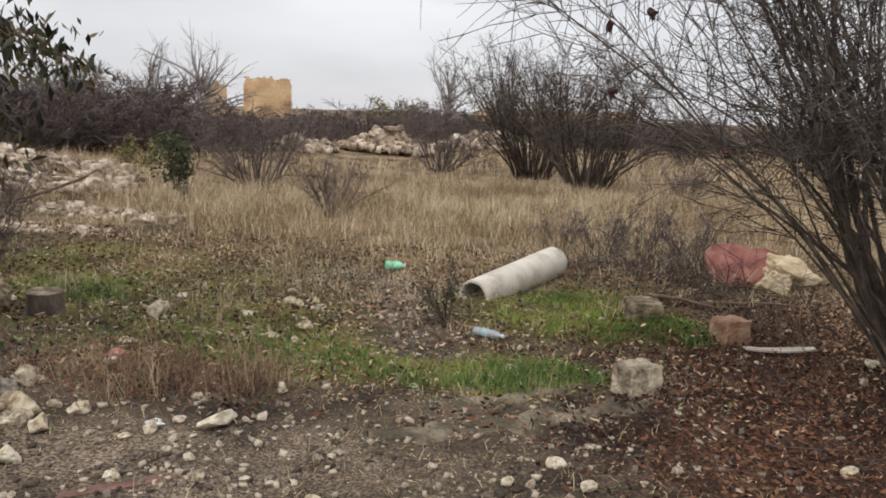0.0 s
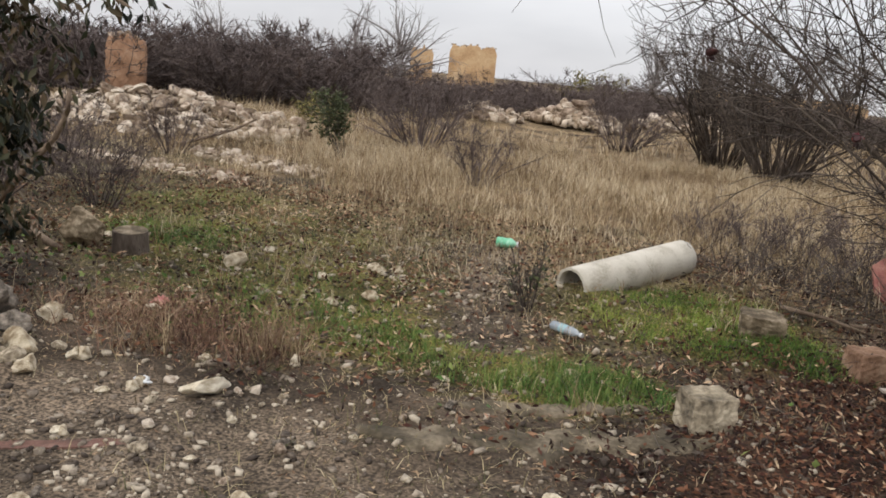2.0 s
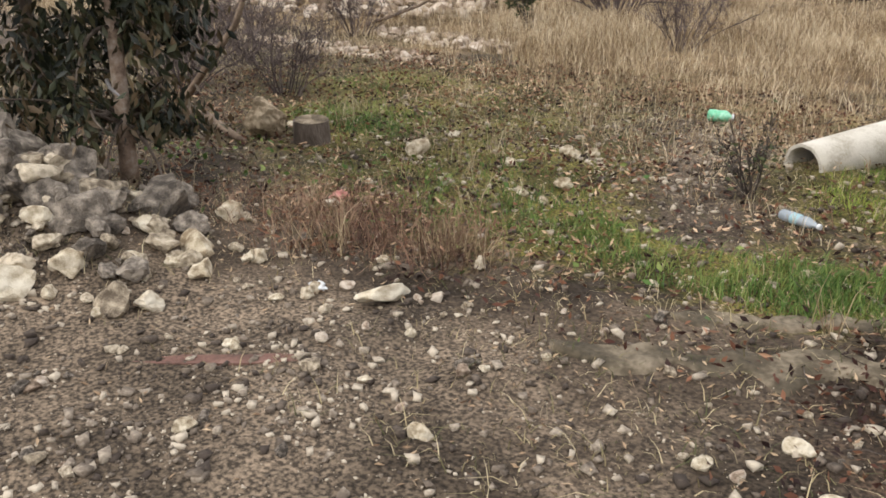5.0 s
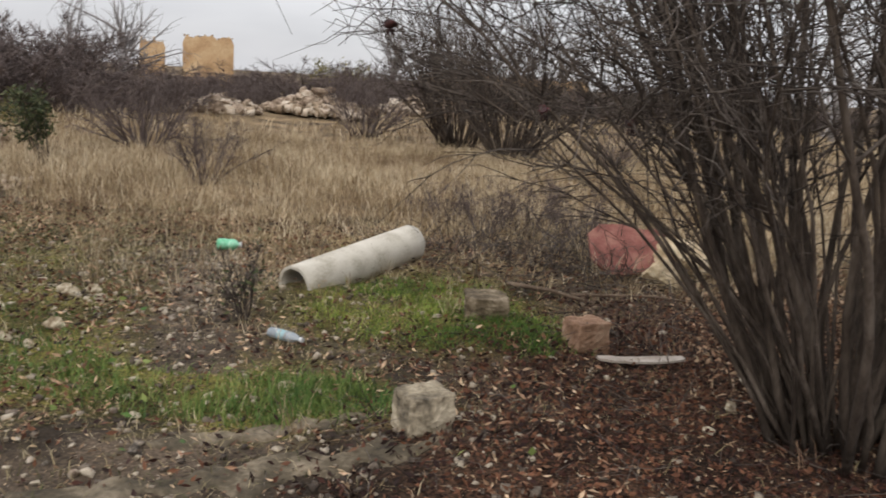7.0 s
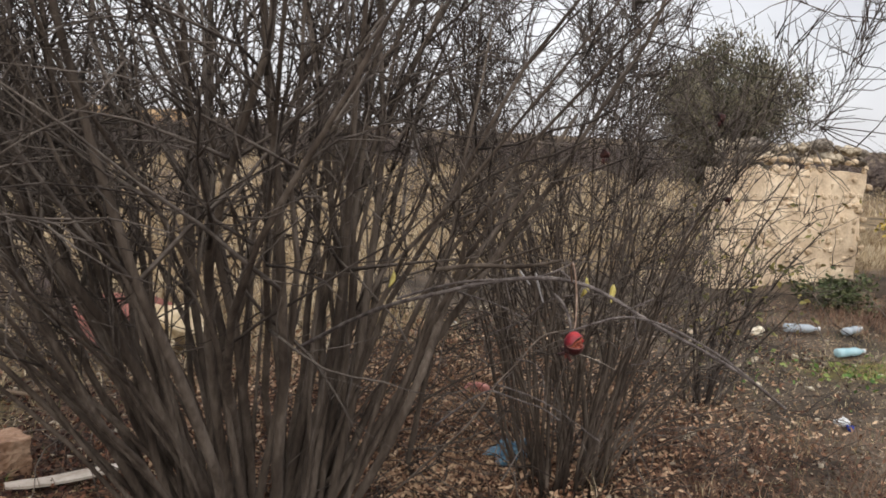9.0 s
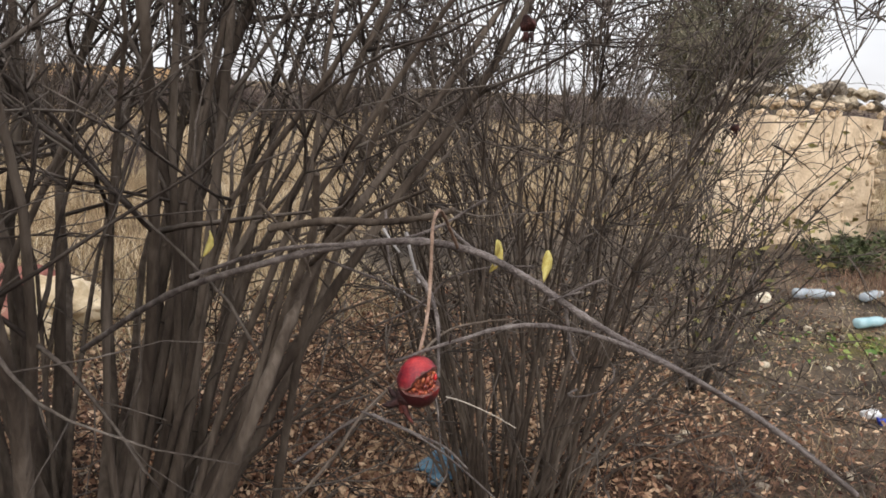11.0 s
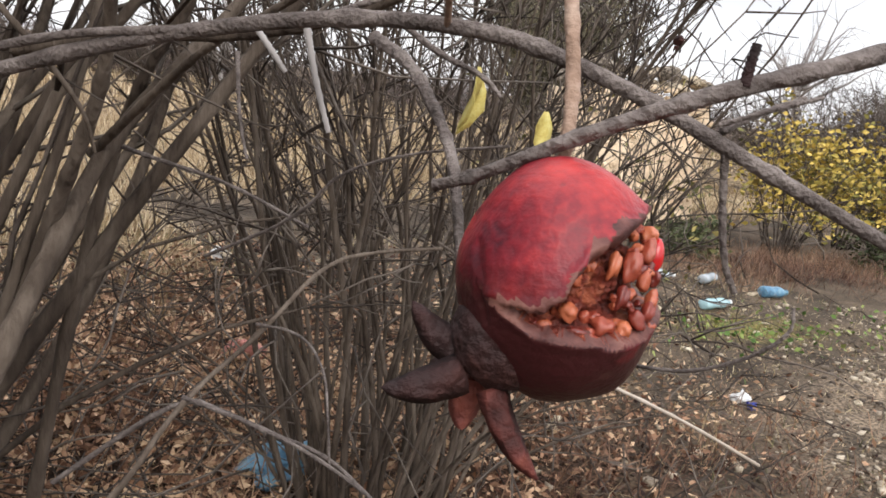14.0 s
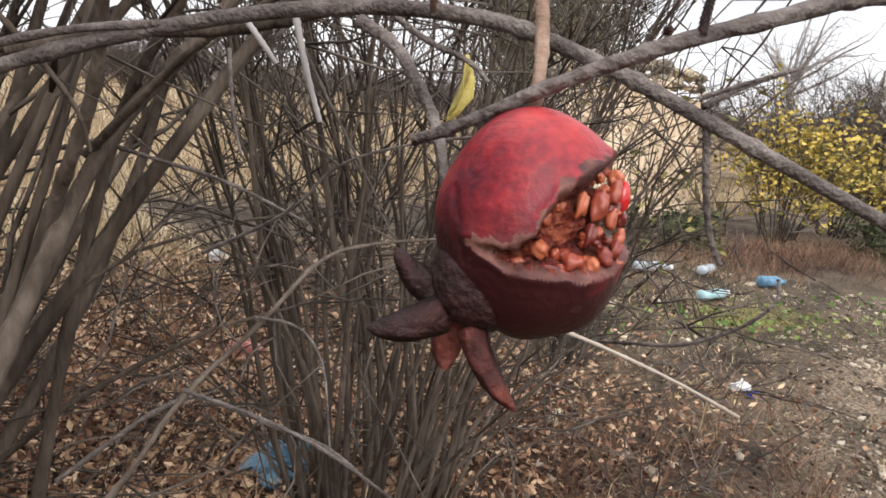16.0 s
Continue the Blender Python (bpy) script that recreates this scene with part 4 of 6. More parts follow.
def build_stone_wall():
    """The buff rubble wall with a loose grey stone top."""
    a, b, h, d = Vector((9.3, 11.0, 0)), Vector((12.15, 11.52, 0)), 1.75, 0.45
    L = (b - a).length
    ob = tagged(new("wall_stone_ruin"), "long buff limestone rubble wall with a crumbling grey top", "wall", kind="structure")
    ob.matrix_basis = Matrix.Translation((a + b) / 2 + Vector((0, 0, -0.05))) @ pose(0, 0, 0, 0, 0, math.degrees(math.atan2(b.y - a.y, b.x - a.x)))
    bm = bmesh.new()
    bmesh.ops.create_cube(bm, size=1.0, matrix=Matrix.Translation((0, 0, h * 0.45)) @ Matrix.Diagonal((L - 0.1, d - 0.1, h * 0.9, 1)))
    bmesh.ops.subdivide_edges(bm, edges=bm.edges, cuts=24, use_grid_fill=True)
    for v in bm.verts:
        v.co += Vector((noise.noise(v.co * 3), noise.noise(v.co * 4 + Vector((9, 0, 0))), noise.noise(v.co * 3 + Vector((0, 9, 0))))) * 0.035
    part("wall_core", bm, MORTAR, ob)
    rng = np.random.default_rng(77)
    faces = [stone_mesh("wall_stone", WALLSTONE, 90 + i, 1, 0.75, 0.8) for i in range(6)]
    z = 0.05
    while z < h - 0.06:
        row = rng.uniform(0.08, 0.15)
        x = -L / 2 + 0.04
        while x < L / 2 - 0.05:
            w = rng.uniform(0.08, 0.24)
            if rng.uniform() < 0.62:
                st = new("wall_stone", faces[rng.integers(6)])
                st.parent = ob
                k = rng.uniform(0.8, 1.25)
                st.matrix_basis = pose(x + w / 2, -d / 2 + 0.075 + rng.uniform(-0.012, 0.012), z + row / 2 + rng.uniform(-0.02, 0.02), *rng.uniform(-14, 14, 2), rng.uniform(-10, 10)) @ Matrix.Diagonal((w * k, 0.13, row * 1.2 * k, 1))
            x += w
        z += row
    for i in range(46):
        st = new("coping_stone", (GREYS + STONES)[i % 9])
        st.parent = ob
        xx = -L / 2 + (i % 23) / 23 * L + rng.uniform(0, 0.1)
        st.matrix_basis = pose(xx, rng.uniform(-0.16, 0.12), h - 0.03 + (i // 23) * 0.15 + 0.1 * noise.noise(Vector((xx, 0, 3))), *rng.uniform(-15, 15, 2), rng.uniform(0, 360)) @ Matrix.Scale(rng.uniform(0.18, 0.32), 4)


build_stone_wall()


# ---- the large bare bush and its neighbour ----
def clear_of_path(ox, oy):
    """Keeps twigs off the line that the visitor walks."""
    line = [(0.8, 0.3), (1.4, 1.6), (2.1, 1.9), (2.8, 2.2), (3.4, 3.1), (3.45, 3.5), (3.55, 3.75)]
    seg = [(np.array(p), np.array(q)) for p, q in zip(line, line[1:])]

    def keep(p):
        q = p[:, :2] + np.array([ox, oy])
        low = p[:, 2] < 2.3
        for a, b in seg:
            t = np.clip(((q - a) @ (b - a)) / ((b - a) @ (b - a)), 0, 1)
            if np.any((np.linalg.norm(q - (a + t[:, None] * (b - a)), axis=1) < 0.55) & low):
                return False
        return True
    return keep


def build_bush(name, x, y, label, sets, stem_mat=BARK, twig_mat=TWIG, split=True, group=""):
    ob = thing(name, x, y, hz(x, y), 0, label, "bush", group)
    S, B, W = [], [], []
    for s in sets:
        a, b, c = grow_bush(**s)
        S, B, W = S + a, B + b, W + c
    if split:
        for line in S:
            v, t = tubes([line], 7)
            fast_mesh("stem", v, t, stem_mat, ob, True)
    else:
        v, t = tubes(S, 4)
        fast_mesh("trunk", v, t, stem_mat, ob, True)
    (v, t), (v2, t2) = tubes(B, 4 if split else 3), tubes(W, 3)
    fast_mesh("crown", np.concatenate([v, v2]), np.concatenate([t, t2 + len(v)]), twig_mat, ob)["kind"] = "stuff"
    return ob, S, B, W


rng = np.random.default_rng(11)
path_free = clear_of_path(3.1, 5.45)


def keep(p):
    """Off the walker's line, and no drooping ends near the soil."""
    return path_free(p) and not np.any((np.hypot(p[:, 0], p[:, 1]) > 0.95) & (p[:, 2] < 0.95))


main_bush, mS, mB, mW = build_bush(
    "pomegranate_bush", 3.1, 5.45, "large leafless pomegranate bush with many dark upright stems",
    [dict(rng=np.random.default_rng(101), stems=38, length=3.7, spread=radians(30), foot=0.34, thick=0.029, branches=11, twigs=6, keep=keep, narrow=0.5, first=4),
     dict(rng=np.random.default_rng(102), stems=18, length=3.7, spread=radians(48), foot=0.32, thick=0.018, branches=12, twigs=7, keep=keep, azimuths=(2.3, 3.9), droop=0.05, first=5),
     dict(rng=np.random.default_rng(103), stems=27, length=3.2, spread=radians(46), foot=0.32, thick=0.015, branches=11, twigs=7, keep=keep, droop=0.1, azimuths=(2.5, 4.0), first=5),
     dict(rng=np.random.default_rng(104), stems=13, length=3.3, spread=radians(27), foot=0.34, thick=0.024, branches=6, twigs=4, keep=keep, azimuths=(-0.7, 0.9), first=4),
     dict(rng=rng, stems=4, length=2.2, spread=radians(42), foot=0.3, thick=0.016, branches=6, twigs=4, keep=path_free, droop=0.05, azimuths=(0.2, 1.4)),
     dict(rng=np.random.default_rng(12), stems=19, length=3.6, spread=radians(44), foot=0.32, thick=0.013, branches=14, twigs=8, keep=keep, azimuths=(1.5, 4.2), first=6),
     dict(rng=np.random.default_rng(13), stems=9, length=2.0, spread=radians(62), foot=0.32, thick=0.012, branches=12, twigs=7, keep=keep, azimuths=(2.7, 3.9), droop=0.12, first=5)])
keep2 = clear_of_path(4.7, 5.85)
second_bush, sS, sB, sW = build_bush(
    "pomegranate_bush", 4.7, 5.85, "smaller leafless bush of thin brown stems among fallen leaves",
    [dict(rng=rng, stems=44, length=2.5, spread=radians(29), foot=0.24, thick=0.011, branches=7, twigs=4, first=4, keep=keep2),
     dict(rng=np.random.default_rng(15), stems=20, length=3.0, spread=radians(21), foot=0.24, thick=0.011, branches=12, twigs=8, first=7, keep=keep2, lean=(-0.1, 0, 0)),
     dict(rng=rng, stems=9, length=1.4, spread=radians(62), foot=0.24, thick=0.008, branches=6, twigs=4, keep=keep2, droop=0.07)])
build_bush("pomegranate_bush", 5.7, 7.2, "thin leafless shrub with a few olive leaves",
           [dict(rng=rng, stems=20, length=2.0, spread=radians(34), foot=0.3, thick=0.012, branches=6, twigs=4)])


build_bush("bare_bush", 6.6, 9.9, "tall thin leafless bush behind the leaf litter",
           [dict(rng=rng, stems=30, length=3.3, spread=radians(32), foot=0.5, thick=0.016, branches=8, twigs=5, twig_r=0.004)], TWIG, TWIG, False)


def near_branch(name, points, r0, r1, parent, mat=BRANCH, knots=9):
    """A branch through a few places, smoothed, with small knots."""
    p = np.array(points, float) - np.array(parent.location)
    for _ in range(3):
        q = [p[0]]
        for a, b in zip(p, p[1:]):
            q += [a * 0.75 + b * 0.25, a * 0.25 + b * 0.75]
        p = np.array(q + [p[-1]])
    n = len(p)
    r = np.linspace(r0, r1, n) * (1 + 0.12 * np.array([noise.noise(Vector((i * 0.9, r0 * 900, 0))) for i in range(n)]))
    r[::max(1, n // knots)] *= 1.22
    v, t = tubes([(p, r)], 10)
    return fast_mesh(name, v, t, mat, parent, True)


near_branch("branch", [(3.2, 5.25, 0.95), (3.4, 4.9, 1.18), (3.55, 4.6, 1.3), (3.69, 4.48, 1.362), (3.806, 4.349, 1.396), (3.871, 4.245, 1.394), (3.899, 4.201, 1.38), (3.934, 4.158, 1.361),
                       (3.962, 4.115, 1.339), (3.995, 4.072, 1.316), (4.042, 4.033, 1.29), (4.108, 3.98, 1.257), (4.2, 3.9, 1.2), (4.28, 3.84, 1.13)], 0.0075, 0.0036, main_bush)
near_branch("branch", [(3.45, 4.75, 1.25), (3.6, 4.55, 1.35), (3.753, 4.413, 1.375), (3.829, 4.359, 1.406), (3.9, 4.3, 1.47)], 0.0045, 0.002, main_bush)
near_branch("branch", [(3.651, 3.942, 1.328), (3.657, 3.933, 1.332), (3.672, 3.916, 1.345), (3.686, 3.904, 1.354), (3.702, 3.895, 1.362), (3.726, 3.888, 1.37), (3.746, 3.884, 1.378),
                       (3.802, 3.88, 1.385), (3.9, 3.865, 1.365), (4.05, 3.845, 1.29), (4.2, 3.85, 1.19), (4.28, 3.84, 1.13)], 0.0015, 0.0034, main_bush)
near_branch("branch", [(3.754, 4.198, 1.374), (3.759, 4.162, 1.363), (3.763, 4.138, 1.342), (3.763, 4.114, 1.321), (3.757, 4.091, 1.292), (3.752, 4.07, 1.255)], 0.0038, 0.0022, main_bush)
near_branch("branch", [(3.962, 4.115, 1.339), (3.972, 4.116, 1.298), (3.974, 4.108, 1.265), (3.986, 4.105, 1.247)], 0.0026, 0.0018, main_bush)
near_branch("branch", [(3.96, 4.118, 1.348), (3.988, 4.115, 1.363), (4.019, 4.107, 1.376)], 0.0022, 0.0015, main_bush)
near_branch("branch", [(3.735, 3.99, 1.258), (3.753, 3.984, 1.254), (3.774, 3.974, 1.246), (3.795, 3.962, 1.237), (3.816, 3.946, 1.226)], 0.0008, 0.0006, second_bush, PALEWOOD)
near_branch("stalk", [(3.673, 3.92, 1.336), (3.676, 3.923, 1.347), (3.683, 3.933, 1.36), (3.695, 3.955, 1.385), (3.706, 3.985, 1.44), (3.72, 4.03, 1.48), (3.76, 4.12, 1.485), (3.81, 4.22, 1.44), (3.849, 4.28, 1.392)], 0.0017, 0.0026, second_bush, STALK)
near_branch("branch", [(3.25, 5.2, 0.05), (3.5, 4.8, 0.55), (3.7, 4.6, 0.863), (3.79, 4.684, 0.949), (3.903, 4.732, 1.015), (3.998, 4.775, 1.098), (4.09, 4.791, 1.11), (4.18, 4.77, 1.12)], 0.0045, 0.0022, main_bush, BARK)
near_branch("branch", [(3.796, 4.685, 0.955), (3.849, 4.611, 0.952), (3.9, 4.528, 0.943), (3.94, 4.434, 0.924), (4.0, 4.3, 0.88)], 0.0028, 0.0014, main_bush)
near_branch("branch", [(3.3, 5.3, 0.0), (3.5, 5.1, 0.5), (3.616, 4.961, 0.902), (3.691, 5.052, 1.046), (3.78, 5.121, 1.218), (3.916, 5.15, 1.372), (4.1, 5.2, 1.6), (4.3, 5.2, 1.9)], 0.02, 0.007, main_bush, BARK)
near_branch("branch", [(3.749, 5.121, 1.181), (3.808, 4.918, 1.312), (3.836, 4.81, 1.37), (3.9, 4.6, 1.45)], 0.008, 0.0025, main_bush, BARK)
near_branch("branch", [(3.896, 4.737, 1.025), (3.932, 4.671, 1.034), (3.936, 4.603, 1.011), (3.936, 4.582, 0.962), (3.94, 4.57, 0.9)], 0.002, 0.0012, main_bush)
near_branch("branch", [(3.788, 5.218, 1.189), (3.854, 5.102, 1.177), (3.919, 4.98, 1.169), (4.0, 4.85, 1.13)], 0.004, 0.002, main_bush)
for way, r0, r1, mat in (
        ([(3.785, 4.512, 1.385), (3.796, 4.488, 1.363), (3.809, 4.484, 1.346)], 0.003, 0.002, PALETWIG),
        ([(3.811, 4.451, 1.39), (3.819, 4.438, 1.344), (3.833, 4.43, 1.3)], 0.0032, 0.002, PALETWIG),
        ([(4.13, 4.36, 1.1), (4.02, 4.201, 1.158), (4.03, 4.163, 1.167), (4.043, 4.125, 1.191), (4.047, 4.098, 1.219), (4.048, 4.103, 1.236)], 0.0018, 0.0012, BRANCH),
        ([(3.7, 5.0, 0.7), (3.854, 4.91, 0.863), (3.9, 4.84, 0.861), (3.956, 4.757, 0.852), (3.992, 4.684, 0.856), (4.014, 4.6, 0.838)], 0.0042, 0.0022, BRANCH),
        ([(3.6, 4.88, 1.38), (3.664, 4.839, 1.308), (3.698, 4.853, 1.263), (3.715, 4.876, 1.213)], 0.004, 0.002, BARK),
        ([(3.62, 4.85, 1.33), (3.735, 4.73, 1.368), (3.792, 4.666, 1.371), (3.837, 4.601, 1.384), (3.88, 4.53, 1.404), (3.905, 4.462, 1.428)], 0.009, 0.005, BARK),
        ([(3.877, 4.422, 1.407), (3.901, 4.378, 1.378), (3.925, 4.341, 1.366), (3.939, 4.332, 1.35)], 0.0032, 0.0018, BRANCH),
        ([(3.921, 4.088, 1.352), (3.94, 4.066, 1.365), (3.954, 4.049, 1.374)], 0.0016, 0.001, BRANCH),
        ([(3.892, 4.898, 1.36), (3.885, 4.845, 1.273), (3.888, 4.807, 1.226)], 0.003, 0.0016, BRANCH),
        ([(3.7, 5.35, 0.4), (3.76, 5.277, 0.941), (3.805, 5.218, 1.209), (3.825, 5.12, 1.327), (3.865, 5.059, 1.417), (3.9, 4.95, 1.6)], 0.013, 0.006, BARK),
        ([(4.2, 5.55, 1.7), (4.231, 5.516, 1.501), (4.278, 5.502, 1.302), (4.327, 5.514, 1.072), (4.392, 5.446, 0.718), (4.5, 5.6, 0.1)], 0.005, 0.009, BARK),
        ([(3.72, 4.85, 1.45), (3.733, 4.932, 1.303), (3.707, 5.023, 1.168), (3.681, 5.102, 1.034), (3.55, 5.25, 0.5)], 0.007, 0.014, BARK),
        ([(3.9, 5.0, 1.05), (3.987, 4.846, 1.146), (4.01, 4.794, 1.22), (4.081, 4.708, 1.264), (4.125, 4.566, 1.293)], 0.0028, 0.0016, BRANCH)):
    near_branch("branch", way, r0, r1, main_bush, mat)
near_branch("bud", [(3.702, 3.8945, 1.362), (3.7025, 3.8945, 1.367), (3.703, 3.894, 1.372)], 0.0013, 0.001, second_bush, DRYPEEL)


# ---- the split pomegranate ----
def build_fruit():
    m = look((3.54, 3.747, 1.343), (4.595, 5.403, 0.958), 6.4)
    ob = new("pomegranate")
    ob.empty_display_size = 0.05
    ob.matrix_basis = Matrix.Translation((3.6728, 3.9148, 1.3105)) @ m.to_3x3().to_4x4()
    tagged(ob, "split red pomegranate with a dried crown hanging from a twig", "pomegranate")
    RX, RY, RZ = 0.0252, 0.0302, 0.027
    crown = Vector((-0.66, -0.73, 0.14)).normalized()
    upper = np.array([(-0.8, -0.07), (-0.6, -0.2), (-0.25, -0.21), (-0.06, -0.1), (0.06, 0.1), (0.27, 0.27), (0.57, 0.42), (0.8, 0.55), (1.0, 0.6), (1.25, 0.45), (1.45, 0.2)])
    lower = np.array([(-0.8, -0.07), (-0.6, -0.24), (-0.3, -0.4), (0.0, -0.45), (0.42, -0.47), (0.72, -0.41), (0.95, -0.26), (1.1, -0.1), (1.3, 0.05), (1.45, 0.2)])

    def split(p):
        """How far a place on the peel lies within the torn mouth, and how far under the upper lip."""
        x = p.x if p.z > 0 else (2 - p.x if p.x > 0 else -2.0)
        if x < -0.8 or x > 1.45:
            return -1.0, -1.0
        rag = 0.035 * noise.noise(p * 7) + 0.02 * noise.noise(p * 17)
        top, low = float(np.interp(x, upper[:, 0], upper[:, 1])) + rag, float(np.interp(x, lower[:, 0], lower[:, 1])) + rag * 0.6
        return min(top - p.y, p.y - low), top - p.y

    def skin(p):
        e, up = split(p)
        k = 1 + 0.025 * noise.noise(p * 2.2) - 0.05 * math.exp(-((p.x + 0.72) ** 2 + (p.y - 0.62) ** 2) / 0.2) - 0.05 * max(0, p.dot(crown)) ** 6
        k += 0.03 * math.exp(-((p.x - 0.65) ** 2 + (p.y + 0.72) ** 2) / 0.12)
        if -0.95 < up < 0.0:
            k += 0.045 * math.exp(-(up / 0.09) ** 2)
        elif e > -1 and up > 0:
            k += 0.02 * math.exp(-(e / 0.06) ** 2)
        # the crease that runs down from the flap's end
        k -= 0.03 * math.exp(-((p.x + 0.78 + 0.12 * p.y) / 0.035) ** 2) * (1 if p.z > 0 and -0.35 < p.y < 0.3 else 0)
        u = min(1.0, max(0.0, e / 0.09))
        return k * (1 - (0.33 + 0.12 * noise.noise(p * 4)) * u * u * (3 - 2 * u)), e, up

    bm = bmesh.new()
    bmesh.ops.create_icosphere(bm, subdivisions=6, radius=1.0)
    for v in bm.verts:
        p = v.co.normalized()
        r, e, up = skin(p)
        if e > 0.03:
            r *= 1 + 0.1 * noise.noise(p * 11) + 0.05 * noise.noise(p * 30)
        v.co = Vector((p.x * RX, p.y * RY, p.z * RZ)) * r
    for f in bm.faces:
        f.smooth = True
        c = f.calc_center_median()
        e, up = split(Vector((c.x / RX, c.y / RY, c.z / RZ)).normalized())
        rim = 0.06 + 0.09 * noise.noise(c * 260)
        f.material_index = 1 if e > 0.035 else 2 if (-rim < up <= 0.06 and up > -0.9 and c.x > -0.016) or -0.008 < e else 0
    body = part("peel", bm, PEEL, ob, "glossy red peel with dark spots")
    body.data.materials.append(FLESH)
    body.data.materials.append(RIM)
    rng = np.random.default_rng(8)
    kinds = []
    for k in range(4):
        bm = bmesh.new()
        bmesh.ops.create_icosphere(bm, subdivisions=3, radius=1.0)
        for v in bm.verts:
            c = v.co.copy()
            v.co = Vector((c.x * (0.8 + 0.25 * c.z), c.y * (0.75 + 0.2 * c.z), c.z * 1.1)) * (1 + 0.5 * noise.noise(c * 1.5 + Vector((k * 7, 0, 0))) + 0.15 * noise.noise(c * 4 + Vector((k * 7, 3, 0))))
        for f in bm.faces:
            f.smooth = True
        me = bpy.data.meshes.new("aril")
        bm.to_mesh(me)
        bm.free()
        me.materials.append(ARIL)
        kinds.append(me)

    def lump(x, y, sx, sy, sz, turn, k, depth=0.72):
        z = math.sqrt(max(0.02, 1 - x * x - y * y))
        a = new("aril", kinds[k % 4])
        a.parent = body
        a.matrix_basis = Matrix.Translation((x * RX * (0.96 if x > 0.8 else 1), y * RY, z * RZ * depth)) @ pose(0, 0, 0, rng.uniform(-15, 15), rng.uniform(-15, 15), turn) @ Matrix.Diagonal((sx, sy, sz, 1))

    # plump seeds along the lower lip, withered membranes and seeds behind them
    for i, (x, y, sx, sy) in enumerate(((-0.2, -0.35, 2.4, 2.2), (0.0, -0.21, 2.0, 2.4), (0.08, -0.38, 2.8, 1.8), (0.32, -0.33, 2.6, 2.4), (0.2, -0.4, 2.2, 1.7), (0.52, -0.36, 1.7, 2.6), (0.64, -0.28, 1.7, 3.1),
                                        (0.76, -0.24, 1.6, 2.9), (0.86, -0.15, 1.5, 2.7), (0.6, 0.12, 2.2, 4.2), (0.72, 0.02, 1.5, 3.0), (0.5, -0.12, 1.6, 3.2), (0.78, 0.22, 1.7, 3.4), (0.86, 0.36, 2.2, 2.4),
                                        (0.04, 0.04, 1.8, 2.6), (0.42, 0.12, 1.5, 3.6), (-0.34, -0.31, 1.6, 1.4), (0.9, 0.02, 1.4, 2.4), (0.66, -0.42, 1.9, 1.5), (0.8, -0.34, 1.6, 1.5))):
        lump(x, y, sx * 0.00118, sy * 0.00118, 0.0026, -18 if y > -0.2 else rng.uniform(-40, 40), i, 0.7 if y > -0.15 else 0.76)
    for i in range(60):
        x, y = rng.uniform(-0.1, 0.88), rng.uniform(-0.4, 0.42)
        if split(Vector((x, y, math.sqrt(max(0.0, 1 - x * x - y * y)))))[0] > 0.05 and not (0.05 < x < 0.4 and -0.25 < y < 0.1):
            lump(x, y, *(rng.uniform(0.0009, 0.0022, 2)), 0.0018, rng.uniform(0, 180), i, 0.66)
    bm = bmesh.new()
    bmesh.ops.create_icosphere(bm, subdivisions=3, radius=1.0, matrix=Matrix.Diagonal((0.0022, 0.0043, 0.0026, 1)))
    for v in bm.verts:
        v.co.x *= 1 - 60 * v.co.y
    for f in bm.faces:
        f.smooth = True
    red = part("red_aril", bm, REDARIL, ob, "single glossy ruby seed")
    red.matrix_basis = pose(0.0222, 0.0064, 0.007, 0, 0, -14)
    # the crown's neck and its lobes
    neck = [(crown * (0.0195 + 0.0024 * k), 0.0136 - 0.0006 * k - 0.0006 * max(0, k - 2) ** 2) for k in range(6)]
    v, t = tubes([([tuple(c) for c, r in neck], [r for c, r in neck])], 22)
    neck_ob = fast_mesh("crown_neck", v, t, DRYPEEL, ob, True)
    lobes = (((-0.0215, -0.0185, 0.004), (-0.0275, -0.0165, 0.006), (-0.0315, -0.0115, 0.006), (-0.035, -0.0062, 0.003), 0.0042, DRYPEEL),
             ((-0.0225, -0.0225, 0.008), (-0.03, -0.0255, 0.011), (-0.036, -0.0265, 0.011), (-0.0417, -0.0262, 0.009), 0.0044, DRYPEEL),
             ((-0.02, -0.025, -0.002), (-0.0212, -0.03, -0.004), (-0.0222, -0.035, -0.005), (-0.0225, -0.0385, -0.004), 0.0047, REDLOBE),
             ((-0.0155, -0.0265, 0.006), (-0.0135, -0.034, 0.009), (-0.01, -0.0415, 0.01), (-0.0045, -0.0472, 0.008), 0.0033, REDLOBE),
             ((-0.021, -0.021, -0.006), (-0.027, -0.024, -0.012), (-0.031, -0.028, -0.015), (-0.033, -0.032, -0.015), 0.004, DRYPEEL))
